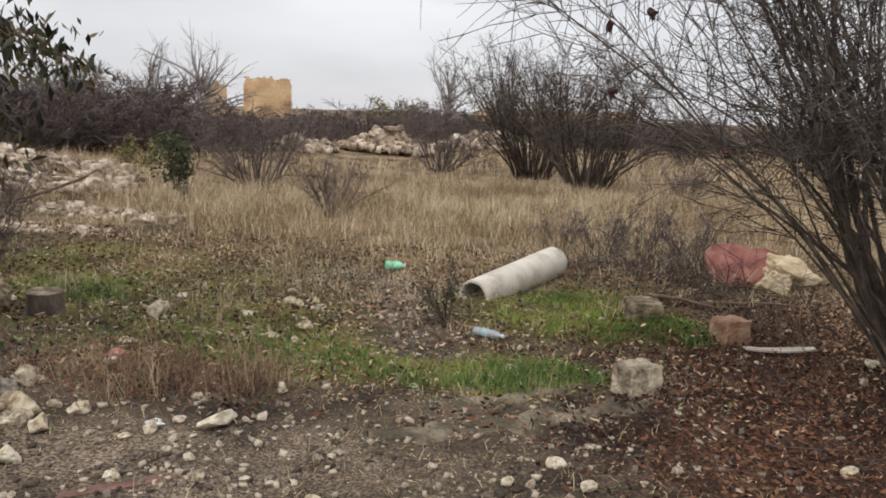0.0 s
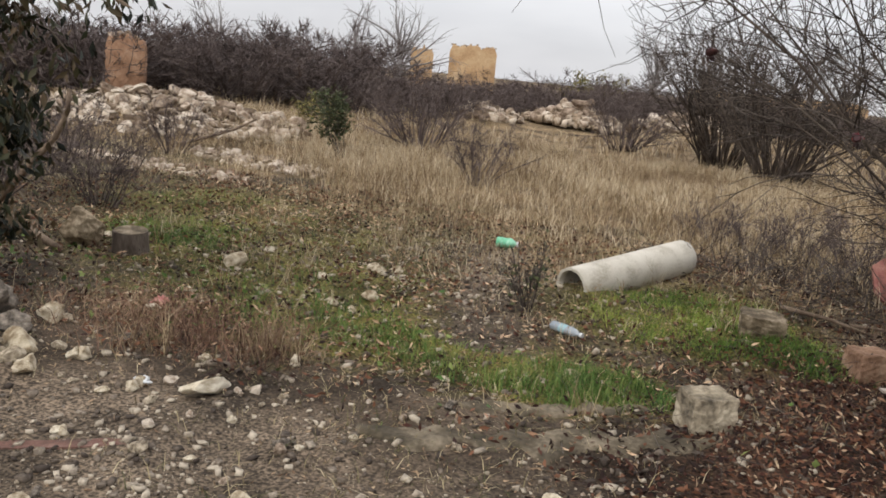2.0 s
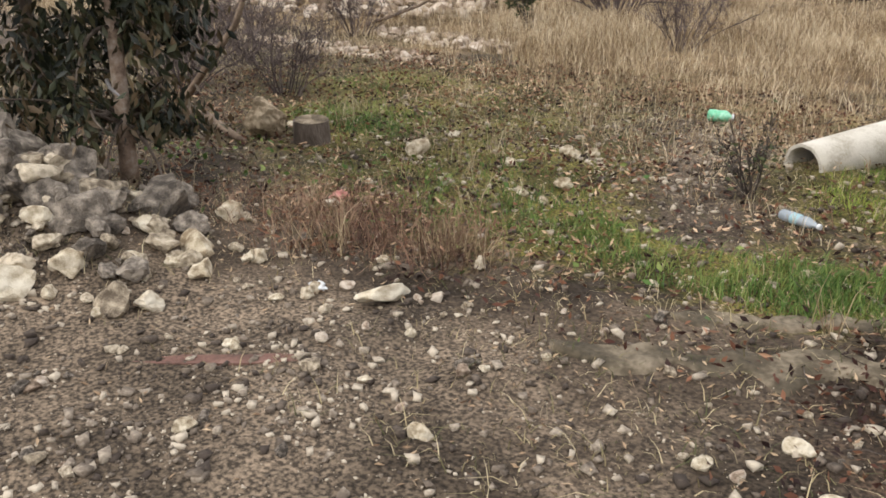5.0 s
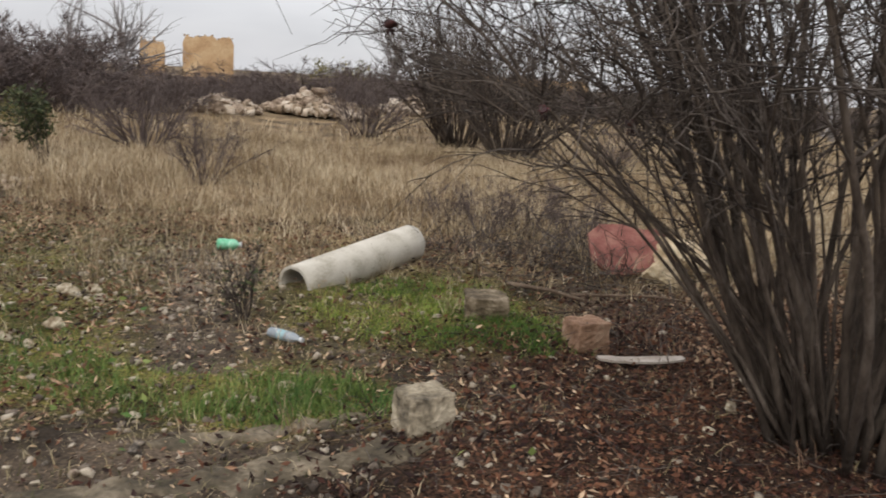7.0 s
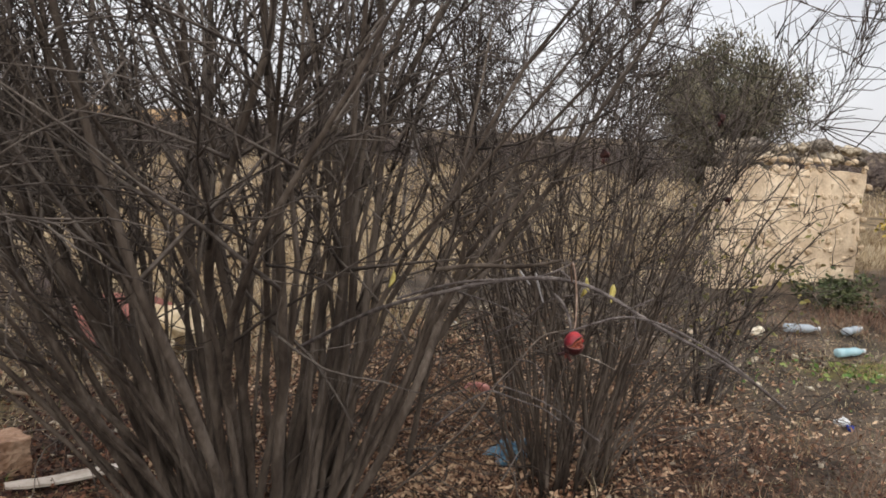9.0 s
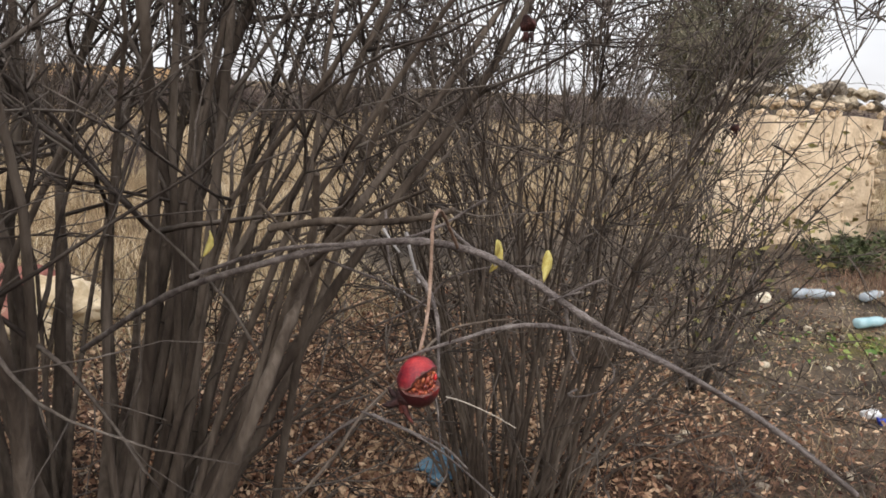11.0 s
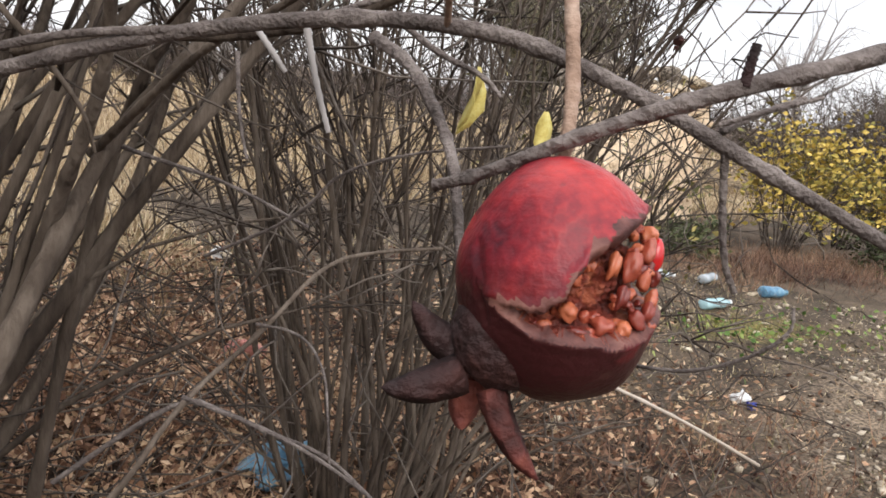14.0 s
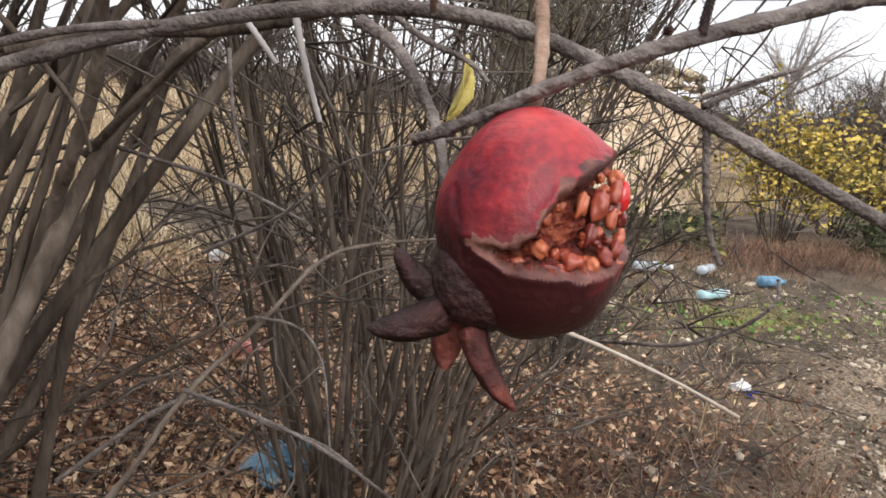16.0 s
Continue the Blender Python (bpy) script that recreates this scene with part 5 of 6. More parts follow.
    for p0, p1, p2, p3, width, mat in lobes:
        p0, p1, p2, p3 = (Vector(p) for p in (p0, p1, p2, p3))
        bm = bmesh.new()
        rows = []
        for i in range(13):
            u = i / 12
            c = p0 * (1 - u) ** 3 + p1 * 3 * u * (1 - u) ** 2 + p2 * 3 * u * u * (1 - u) + p3 * u ** 3
            d = ((p1 - p0) * (1 - u) ** 2 + (p2 - p1) * 2 * u * (1 - u) + (p3 - p2) * u * u).normalized()
            tan = d.cross(Vector((0.15, 0.1, 1))).normalized()
            out = tan.cross(d)
            w = width * (1.05 + 0.75 * u) * (1 - u) ** 0.75 * (1 + 0.1 * noise.noise(Vector((u * 6, width * 900, 0)))) + 0.0004
            th = 0.0016 * (1 - 0.75 * u)
            rows.append([bm.verts.new(c + tan * w * s + out * (th * o - 0.3 * w * s * s)) for s, o in ((-1, 0), (-0.5, 0.8), (0, 1), (0.5, 0.8), (1, 0), (0.5, -0.8), (0, -1), (-0.5, -0.8))])
        for a, b in zip(rows, rows[1:]):
            for i in range(8):
                bm.faces.new((a[i], a[(i + 1) % 8], b[(i + 1) % 8], b[i])).smooth = True
        bm.faces.new(rows[-1])
        bm.faces.new(rows[0][::-1])
        bmesh.ops.recalc_face_normals(bm, faces=bm.faces)
        part("crown_lobe", bm, mat, neck_ob)


build_fruit()


def small_fruit(x, y, z, r, label, mat):
    rng = np.random.default_rng(int(x * 100))
    ob = thing("dried_pomegranate", x, y, z, 0, label, "pomegranate", "withered fruits")
    bm = rock_bm(rng, r, r, r, 3, 0.18)
    for f in bm.faces:
        f.smooth = True
    part("fruit", bm, mat, ob)
    for k in range(5):
        a = k * 1.256
        v, t = tubes([([(0.3 * r * math.cos(a), 0.3 * r * math.sin(a), -0.8 * r), (0.5 * r * math.cos(a), 0.5 * r * math.sin(a), -1.6 * r)], [0.2 * r, 0.05 * r])], 5)
        fast_mesh("crown_lobe", v, t, DRYPEEL, ob)
    v, t = tubes([([(0, 0, 0.8 * r), (0.1 * r, 0, 2.2 * r), (0.4 * r, 0.3 * r, 4.5 * r)], [0.003, 0.0028, 0.0025])], 5)
    fast_mesh("stalk", v, t, TWIG, ob)


for fx, fy, fz, fm in ((4.04, 4.48, 1.77, DRYPEEL), (4.72, 4.82, 1.92, DRYPEEL), (5.27, 5.44, 1.56, DRYPEEL), (0.95, 5.1, 1.76, DRYPEEL), (1.6, 5.2, 1.45, PEEL), (1.11, 4.79, 2.15, DRYPEEL), (0.9, 4.8, 2.08, DRYPEEL), (1.95, 5.1, 1.42, DRYPEEL)):
    small_fruit(fx, fy, fz, 0.021 if fx > 3 else 0.03, "withered dark red pomegranate on a bare twig" if fm is DRYPEEL else "shrunken red pomegranate on a bare twig", fm)


# ---- leaves left on the near branches ----
def hanging_leaf(x, y, z, s, turn, label):
    bm = bmesh.new()
    rows = []
    for i in range(8):
        u = i / 7
        w = s * 0.17 * math.sin(math.pi * (0.05 + 0.95 * u)) ** 0.8 * (1 + 0.15 * math.sin(u * 23)) + 0.0004
        rows.append([bm.verts.new((sx * w * math.cos(u * 1.2), 0.25 * s * u * u - abs(sx) * w * 0.5 + sx * w * math.sin(u * 1.2), -s * u)) for sx in (-1, 0, 1)])
    for a, b in zip(rows, rows[1:]):
        for i in range(2):
            bm.faces.new((a[i], a[i + 1], b[i + 1], b[i])).smooth = True
    ob = part("yellow_leaf", bm, OLDLEAF)
    sol = ob.modifiers.new("thickness", "SOLIDIFY")
    sol.thickness = 0.0004
    ob.matrix_basis = pose(x, y, z, 0, 0, turn)
    tagged(ob, label, "leaf", "leaves left on the twigs")


for lx, ly, lz, lt in ((3.984, 4.441, 1.375, 20), (3.995, 4.455, 1.37, 75), (4.12, 4.5, 1.34, 140), (3.5, 5.0, 1.3, 100)):
    hanging_leaf(lx, ly, lz, 0.062, lt, "yellowed pomegranate leaf hanging from a twig")


# ---- far bushes and trees ----
rng = np.random.default_rng(21)
FAR = []
for k, (st, ln, sp, ft) in enumerate(((74, 3.5, 34, 0.4), (66, 3.2, 37, 0.4), (80, 2.8, 46, 0.6), (50, 2.2, 44, 0.3))):
    ob, _, _, _ = build_bush("bare_bush", (-0.45, 0.9, -5.4, -2.84)[k], (21.4, 18.9, 15.6, 12.2)[k],
                             ("dark leafless bush with dense fine twigs", "dark leafless multi-stemmed bush in dry grass", "low bare shrub with spreading brown twigs", "small reddish-brown bare shrub in dry grass")[k],
                             [dict(rng=rng, stems=int(st * (1, 1, 0.5, 0.5)[k]), length=ln * (1, 1, 0.62, 0.5)[k], spread=radians(sp), foot=ft * (1, 1, 0.5, 0.4)[k], thick=(0.028, 0.03, 0.02, 0.009)[k], branches=8, twigs=(4, 4, 5, 5)[k], twig_steps=2, twig_r=(0.006, 0.006, 0.004, 0.003)[k])],
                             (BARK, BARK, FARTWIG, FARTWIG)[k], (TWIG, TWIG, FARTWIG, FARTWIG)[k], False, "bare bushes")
    FAR.append(ob)


for k, (st, ln, x, y) in enumerate(((38, 3.4, -15.3, 27.5), (36, 3.0, -17.5, 25.0))):
    ob, _, _, _ = build_bush("bare_bush", x, y, "distant leafless grey-brown bush at the edge of the field",
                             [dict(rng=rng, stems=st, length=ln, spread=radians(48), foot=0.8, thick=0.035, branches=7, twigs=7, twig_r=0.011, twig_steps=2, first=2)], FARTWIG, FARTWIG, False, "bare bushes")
    FAR.append(ob)


def put_far(k, x, y, s, turn, sz=1.0, wide=1.0):
    ob = copy_thing(FAR[k], pose(x, y, hz(x, y) - 0.02, 0, 0, turn))
    ob.scale = (s * wide, s * wide, s * sz)


for x, y, k, s in ((4.6, 33.0, 1, 0.7), (-3.1, 23.2, 2, 1.1), (9.5, 34, 0, 0.75), (2.9, 17.2, 3, 1.0), (-6.8, 10.4, 3, 0.9), (-5.9, 6.9, 3, 1.15), (-5.3, 6.3, 3, 1.0), (-6.4, 8.0, 3, 1.1), (-4.6, 7.0, 3, 0.9), (0.6, 10.6, 3, 0.6), (1.5, 10.2, 3, 0.7), (2.0, 9.4, 3, 0.75), (1.1, 9.9, 3, 0.6)):
    put_far(k, x, y, s, float(rng.uniform(0, 360)))
for i in range(40):
    a = radians(-60 + 40 * i / 40 + rng.uniform(-0.6, 0.6))
    d = rng.uniform(26, 34)
    low = radians(-30) < a
    put_far(int(rng.integers(4, 6)), 1.4 + d * math.sin(a), 1.3 + d * math.cos(a), rng.uniform(0.4, 0.55) if low else rng.uniform(0.6, 0.98), float(rng.uniform(0, 360)), 0.9, 1.5)
for i in range(36):
    a = radians(-21 + 92 * i / 36 + rng.uniform(-0.8, 0.8))
    d = rng.uniform(40, 60)
    put_far(int(rng.integers(4, 6)), 1.4 + d * math.sin(a), 1.3 + d * math.cos(a), rng.uniform(0.6, 0.95), float(rng.uniform(0, 360)), 0.75, 1.7)


for x, y, k, s in ((18.2, 12.6, 0, 0.8), (20.8, 12.4, 1, 0.9), (23.5, 13.2, 0, 1.0), (19.5, 15.2, 1, 0.85), (26.0, 15.0, 1, 1.1)):
    put_far(k, x, y, s, float(rng.uniform(0, 360)), 0.9, 1.3)
for i in range(20):
    a = radians(-27 + 36 * i / 20 + rng.uniform(-1, 1))
    d = rng.uniform(34, 44)
    put_far(int(rng.integers(4, 6)), 1.4 + d * math.sin(a), 1.3 + d * math.cos(a), rng.uniform(0.42, 0.55) if a < radians(-18) else rng.uniform(0.55, 0.8), float(rng.uniform(0, 360)), 0.9, 1.4)


def far_tree(x, y, h, mat, label, seed):
    r = np.random.default_rng(seed)
    ob = thing("bare_tree", x, y, hz(x, y), 0, label, "tree", "bare trees")
    trunk = wander(r, (0, 0, -0.1), (0, 0, 1), h * 0.5, 6, 0.05)
    v, t = tubes([(trunk, np.linspace(0.03 * h, 0.018 * h, 7))], 7)
    fast_mesh("trunk", v, t, mat, ob, True)
    B, W = [], []
    for k in range(26):
        i = r.integers(2, 7)
        d = r.normal(0, 0.55, 3) + np.array([0, 0, 0.9])
        q = wander(r, trunk[i], d / np.linalg.norm(d), h * r.uniform(0.3, 0.55), 6, 0.12)
        B.append((q, np.linspace(0.011 * h, 0.0025 * h, 7)))
        for w in range(12):
            m = r.integers(1, 7)
            dw = (q[m] - q[m - 1]) / np.linalg.norm(q[m] - q[m - 1]) + r.normal(0, 0.5, 3)
            W.append((wander(r, q[m], dw / np.linalg.norm(dw), h * r.uniform(0.08, 0.2), 3, 0.15), np.linspace(0.0022 * h, 0.001 * h, 4)))
    v, t = tubes(B, 4)
    fast_mesh("branchwork", v, t, mat, ob)
    v, t = tubes(W, 3)
    fast_mesh("crown", v, t, mat, ob)["kind"] = "stuff"


for x, y, h, s in ((-15.5, 34, 5.2, 1), (-17.0, 33, 4.2, 2), (-7.8, 52, 6.0, 3), (-4.5, 54, 5.5, 4), (-30, 40, 4.5, 5), (14, 40, 5.5, 6), (24, 36, 5.0, 7), (33, 40, 6.0, 8), (27.0, 20.9, 5.6, 9), (30.0, 20.0, 5.0, 10)):
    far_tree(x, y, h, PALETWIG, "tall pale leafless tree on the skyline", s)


# ---- leafy shrubs ----
def leafy(name, x, y, h, r, n, size, mat, label, seed, group="", aspect=0.45, stem_mat=TWIG, hang=0.0, fuzz=0.03):
    g = np.random.default_rng(seed)
    ob = thing(name, x, y, hz(x, y), 0, label, "shrub", group)
    S, B, W = grow_bush(g, max(10, int(14 * r / 0.4)), h, math.atan2(r, h) * 1.25, r * 0.25, 0.006 + 0.006 * h, 6, 4, twig_r=0.003)
    v, t = tubes(S + B + W, 3)
    fast_mesh("trunk", v, t, stem_mat, ob)
    pts = np.concatenate([p for p, _ in B + W])
    pts = pts[g.integers(0, len(pts), n)] + g.normal(0, fuzz + 0.03 * r, (n, 3))
    pts = pts[pts[:, 2] > 0.03]
    v, t = leaf_cloud(g, pts, size, aspect, hang)
    fast_mesh("crown", v, t, mat, ob)["kind"] = "stuff"


leafy("evergreen_shrub", -5.42, 12.7, 1.15, 0.28, 1500, 0.07, SHRUBLEAF, "slim dark green upright shrub in dry grass", 41)
leafy("yellow_shrub", 11.9, 9.75, 1.75, 0.75, 1900, 0.075, YELLOWLEAF, "autumn shrub with bright yellow leaves by the wall", 42, aspect=0.6)
leafy("yellow_shrub", 13.3, 10.0, 1.5, 0.8, 1500, 0.075, YELLOWLEAF, "autumn shrub with yellow leaves by the wall", 43, aspect=0.6)
leafy("green_weeds", 10.0, 9.6, 0.5, 0.5, 1500, 0.06, SHRUBLEAF, "low green weeds at the foot of the wall", 44, aspect=0.6)
leafy("green_weeds", 12.4, 8.6, 0.7, 0.6, 1500, 0.06, SHRUBLEAF, "green weeds beside the yellow shrub", 45, aspect=0.6)
leafy("weed_plant", -0.17, 6.5, 0.5, 0.12, 100, 0.045, SHRUBLEAF, "small green and brown weed beside the dark track", 46)
leafy("yellow_shrub", -9.5, 45, 2.4, 1.8, 2500, 0.16, MUTEDLEAF, "distant shrub with yellow-green leaves", 47)
leafy("yellow_shrub", -9.0, 17.5, 0.9, 0.5, 900, 0.07, MUTEDLEAF, "low golden shrub behind the rubble", 48)
leafy("dense_shrub", 12.8, 15.6, 3.8, 0.3, 40000, 0.13, OLIVELEAF, "dense olive-grey bush behind the stone wall", 49, hang=-1.4, aspect=0.2, fuzz=0.16)
leafy("sparse_shrub", 6.35, 6.9, 1.7, 0.5, 260, 0.06, MUTEDLEAF, "thin shrub with a few yellow-green leaves", 50)


def build_leaf_tree():
    g = np.random.default_rng(61)
    ob = thing("leafy_tree", -3.05, 4.3, hz(-3.05, 4.3), 0, "small tree with dark drooping leaves and torn bark", "tree")
    trunk = np.array([(0, 0, -0.1), (0.02, 0, 0.4), (-0.03, 0.04, 0.9), (-0.06, 0.05, 1.5), (-0.1, 0.02, 2.2), (-0.05, 0, 2.9)])
    v, t = tubes([(trunk, np.array([0.06, 0.045, 0.042, 0.038, 0.03, 0.02]))], 12)
    fast_mesh("trunk", v, t, STRIPPED, ob, True)
    side = np.array([(-0.5, -0.2, -0.1), (-0.5, -0.18, 0.6), (-0.6, -0.15, 1.3), (-0.7, -0.1, 2.2)])
    v, t = tubes([(side, np.array([0.06, 0.05, 0.04, 0.02]))], 10)
    fast_mesh("trunk", v, t, BARK, ob, True)
    limbs = []
    for k in range(70):
        src = trunk if g.uniform() < 0.65 else side
        i = g.integers(1, len(src))
        z = src[i][2]
        a = g.uniform(0, 2 * np.pi)
        d = np.array([math.cos(a), math.sin(a), g.uniform(0.0, 0.9)])
        limbs.append((wander(g, src[i], d / np.linalg.norm(d), g.uniform(0.35, 0.8), 6, 0.16, 0.14), np.linspace(0.014, 0.004, 7)))
    for e, z in (((1.35, -0.1, 1.75), 1.5), ((1.3, -0.45, 1.8), 1.6), ((0.95, 0.5, 1.75), 1.6), ((0.7, 0.3, 1.4), 1.3), ((1.2, 0.1, 2.3), 2.0), ((0.8, 0.3, 2.6), 2.4), ((0.5, 0.1, 1.0), 1.0)):
        s = np.array((-0.06, 0.03, z))
        e = np.array(e)
        u = np.linspace(0, 1, 8)[:, None]
        limbs.append((s + (e - s) * u + np.array([0, 0, 0.25]) * np.sin(np.pi * u) + g.normal(0, 0.02, (8, 3)), np.linspace(0.018, 0.004, 8)))
    v, t = tubes(limbs, 6)
    fast_mesh("branchwork", v, t, BARK, ob, True)["kind"] = "stuff"
    pts = np.concatenate([np.concatenate([p[1:], (p[1:] + p[:-1]) / 2]) for p, _ in limbs])
    pts = pts[g.integers(0, len(pts), 18500)] + g.normal(0, 0.085, (18500, 3))
    facing, aside = pts[:, 0] * 0.8 - pts[:, 1] * 0.6, np.abs(pts[:, 0] * 0.6 + pts[:, 1] * 0.8)
    thin = np.where(pts[:, 2] < 0.75, 0.6, 1.0) * np.where((pts[:, 2] < 1.4) & (facing > 0) & (aside < 0.1), 0.15, 1.0)
    pts = pts[(pts[:, 2] > 0.3) & (g.uniform(0, 1, len(pts)) < thin)]
    v, t = leaf_cloud(g, pts, 0.088, 0.36, 1.5)
    fast_mesh("crown", v, t, LEAF, ob)["kind"] = "stuff"
    v, t = tubes([(np.array([(0.0, -0.06, 0.62), (0.12, -0.12, 0.6), (0.24, -0.14, 0.57)]), np.array([0.012, 0.01, 0.006]))], 6)
    fast_mesh("broken_branch", v, t, PALETWIG, ob)["label"] = "pale snapped branch stub"


build_leaf_tree()


def dead_branch(points, r0, label):
    v, t = tubes([(np.array(points), np.linspace(r0, r0 * 0.5, len(points)))], 8)
    tagged(fast_mesh("dead_branch", v, t, OLDWOOD, None, True), label, "branch")


dead_branch([(-4.45, 5.8, hz(-4.45, 5.8) + 0.08), (-4.1, 5.7, hz(-4.1, 5.7) + 0.06), (-3.75, 5.58, hz(-3.75, 5.58) + 0.04), (-3.42, 5.47, hz(-3.42, 5.47) + 0.03)], 0.045, "rotten fallen log among weeds")
dead_branch([(1.42, 7.72, hz(1.42, 7.72) + 0.04), (1.75, 7.66, hz(1.75, 7.66) + 0.06), (2.05, 7.58, hz(2.05, 7.58) + 0.02)], 0.02, "short weathered log behind the mossy block")
dead_branch([(1.9, 7.7, hz(1.9, 7.7) + 0.03), (2.5, 7.75, hz(2.5, 7.75) + 0.05), (3.2, 7.7, hz(3.2, 7.7) + 0.01)], 0.012, "grey weathered pole lying among brambles")
dead_branch([(-5.0, 6.1, hz(-5, 6.1) - 0.02), (-4.6, 6.15, 0.4), (-4.3, 6.2, 0.72), (-4.22, 6.25, 0.95), (-4.2, 6.25, 1.12)], 0.035, "dead leaning branch with a snapped end")
dead_branch([(-7.3, 10.9, hz(-7.3, 10.9)), (-6.9, 11.2, 0.25), (-6.5, 11.4, 0.42), (-6.2, 11.5, 0.6)], 0.03, "bare crooked dead branch on the rubble")


# ---- grass, litter and pebbles ----
def scatter(rng, n, x0, x1, y0, y1, weight):
    x, y = rng.uniform(x0, x1, n), rng.uniform(y0, y1, n)
    ok = rng.uniform(0, 1, n) < np.clip(weight(x, y), 0, 1)
    return x[ok], y[ok]


def tufts(rng, x, y, count, spread):
    return np.repeat(x, count) + rng.normal(0, spread, len(x) * count), np.repeat(y, count) + rng.normal(0, spread, len(y) * count)


def off_pipe(x, y):
    t = np.clip(((x + 0.022) * 0.617 + (y - 7.06) * 1.18) / (0.617 ** 2 + 1.18 ** 2), 0, 1)
    return np.hypot(x + 0.022 - 0.617 * t, y - 7.06 - 1.18 * t) > 0.19


def lay(name, v, t, mat, label, category):
    ob = fast_mesh(name, v, t, mat)
    tagged(ob, label, category, kind="stuff")


def build_grass():
    g = np.random.default_rng(91)
    x, y = scatter(g, 26000, -17, 17, 7.2, 20, lambda x, y: cover(x, y)[3] * (0.25 + 0.9 * vnoise(x * 0.8, y * 0.8, 7)) * (1 - 0.75 * cover(x, y)[1]) * (1 - 0.97 * np.clip(1.6 * blob(x, y, -9.3, 12.9, 2.6, 2.1), 0, 1)))
    x, y = tufts(g, x, y, 11, 0.09)
    ok = off_pipe(x, y)
    x, y = x[ok], y[ok]
    h = g.uniform(0.14, 0.42, len(x)) * (0.6 + 0.7 * vnoise(x * 0.5, y * 0.5, 8)) * np.clip((y - 6) / 4, 0.45, 1)
    lay("dry_grass", *blades(g, x, y, h, 0.004, g.uniform(0.2, 0.9, len(x))), DRY, "tall tan dry grass covering the field", "grass")
    x, y = scatter(g, 13000, -40, 40, 20, 62, lambda x, y: (0.3 + 0.6 * vnoise(x * 0.4, y * 0.4, 9)) * (1 - np.clip(2 * blob(x, y, -6.9, 27.0, 3.2, 2.2), 0, 1)))
    x, y = tufts(g, x, y, 6, 0.2)
    lay("dry_grass", *blades(g, x, y, g.uniform(0.2, 0.6, len(x)), 0.011, g.uniform(0.2, 0.8, len(x))), DRY, "far tan dry grass of the field", "grass")
    x, y = scatter(g, 210000, -6, 11, 4.2, 10.5, lambda x, y: np.clip(cover(x, y)[1] - 0.5, 0, 1) * 2.0 * (1 - np.clip(1.4 * blob(x, y, -2.6, 7.0, 2.3, 2.0), 0, 0.95) * (1 - blob(x, y, -3.4, 6.6, 0.6, 0.4))) * (1 - 0.6 * cover(x, y)[2]) * np.clip(2.2 * vnoise(x * 3, y * 3, 4) * vnoise(x * 7, y * 7, 44) + 0.25 * vnoise(x * 1.7, y * 1.7, 45), 0, 1))
    x, y = tufts(g, x, y, 4, 0.025)
    ok = off_pipe(x, y)
    x, y = x[ok], y[ok]
    lime = g.uniform(0, 1, len(x)) < np.clip(1.4 * blob(x, y, 0.9, 6.9, 0.8, 0.6), 0, 0.95)
    for mat, sel, name, label in ((GRASS, ~lime, "green_grass", "short dark green grass in damp patches"), (LIMEGRASS, lime, "lime_grass", "bright lime green grass beside the pipe")):
        p, q = x[sel], y[sel]
        lay(name, *blades(g, p, q, g.uniform(0.03, 0.12, len(p)) * (0.6 + 0.8 * vnoise(p * 1.5, q * 1.5, 6)), 0.0028, g.uniform(0.2, 0.9, len(p))), mat, label, "grass")
    x, y = scatter(g, 120000, -8, 10, 3.2, 10.5, lambda x, y: (0.12 + 0.75 * vnoise(x * 1.3, y * 1.3, 12) ** 2) * (1 - cover(x, y)[0] * 0.85) * (1 - 0.9 * cover(x, y)[2]) * np.where(x > 5.2, 0.3, 1.0))
    x, y = tufts(g, x, y, 4, 0.03)
    lay("mixed_grass", *blades(g, x, y, 0.015 + 0.12 * g.uniform(0, 1, len(x)) ** 3, 0.0024, g.uniform(0.3, 1.6, len(x))), MIXGRASS, "thin yellowing grass and moss on bare soil", "grass")
    # brown weeds by the stone heap, under the bushes and by the yellow shrub
    w = lambda x, y: 2.4 * blob(x, y, -1.65, 4.65, 0.55, 0.33) + blob(x, y, -0.95, 4.6, 0.16, 0.14) + 0.5 * blob(x, y, 5.6, 5.6, 1.2, 0.9) + 0.3 * blob(x, y, 4.0, 6.6, 1.6, 1.2) + 1.3 * blob(x, y, 10.8, 8.9, 1.7, 0.6) + 0.35 * blob(x, y, 1.5, 9.0, 1.0, 0.6)
    x, y = scatter(g, 46000, -4, 13, 3.6, 10.5, lambda x, y: w(x, y) * 0.6)
    x, y = tufts(g, x, y, 6, 0.05)
    lay("dry_weeds", *blades(g, x, y, g.uniform(0.06, 0.3, len(x)), 0.0024, g.uniform(0.3, 1.6, len(x))), WEED, "tangled brown dead weeds and stalks", "weeds")
    x, y = scatter(g, 9000, -4, 8, 3.6, 9.5, lambda x, y: blob(x, y, -0.95, 4.62, 0.16, 0.14) + 0.5 * blob(x, y, -1.45, 4.35, 0.2, 0.12) + 0.02 * blob(x, y, 5.6, 5.6, 1.2, 0.9) + 0.1 * blob(x, y, -2, 7.6, 3, 1.8) * (vnoise(x * 2.1, y * 2.1, 38) > 0.5))
    x, y = tufts(g, x, y, 12, 0.045)
    lay("straw_tufts", *blades(g, x, y, g.uniform(0.1, 0.36, len(x)), 0.0022, g.uniform(0.15, 0.8, len(x))), DRY, "pale straw-coloured tufts of dead grass", "grass")
    lines = []
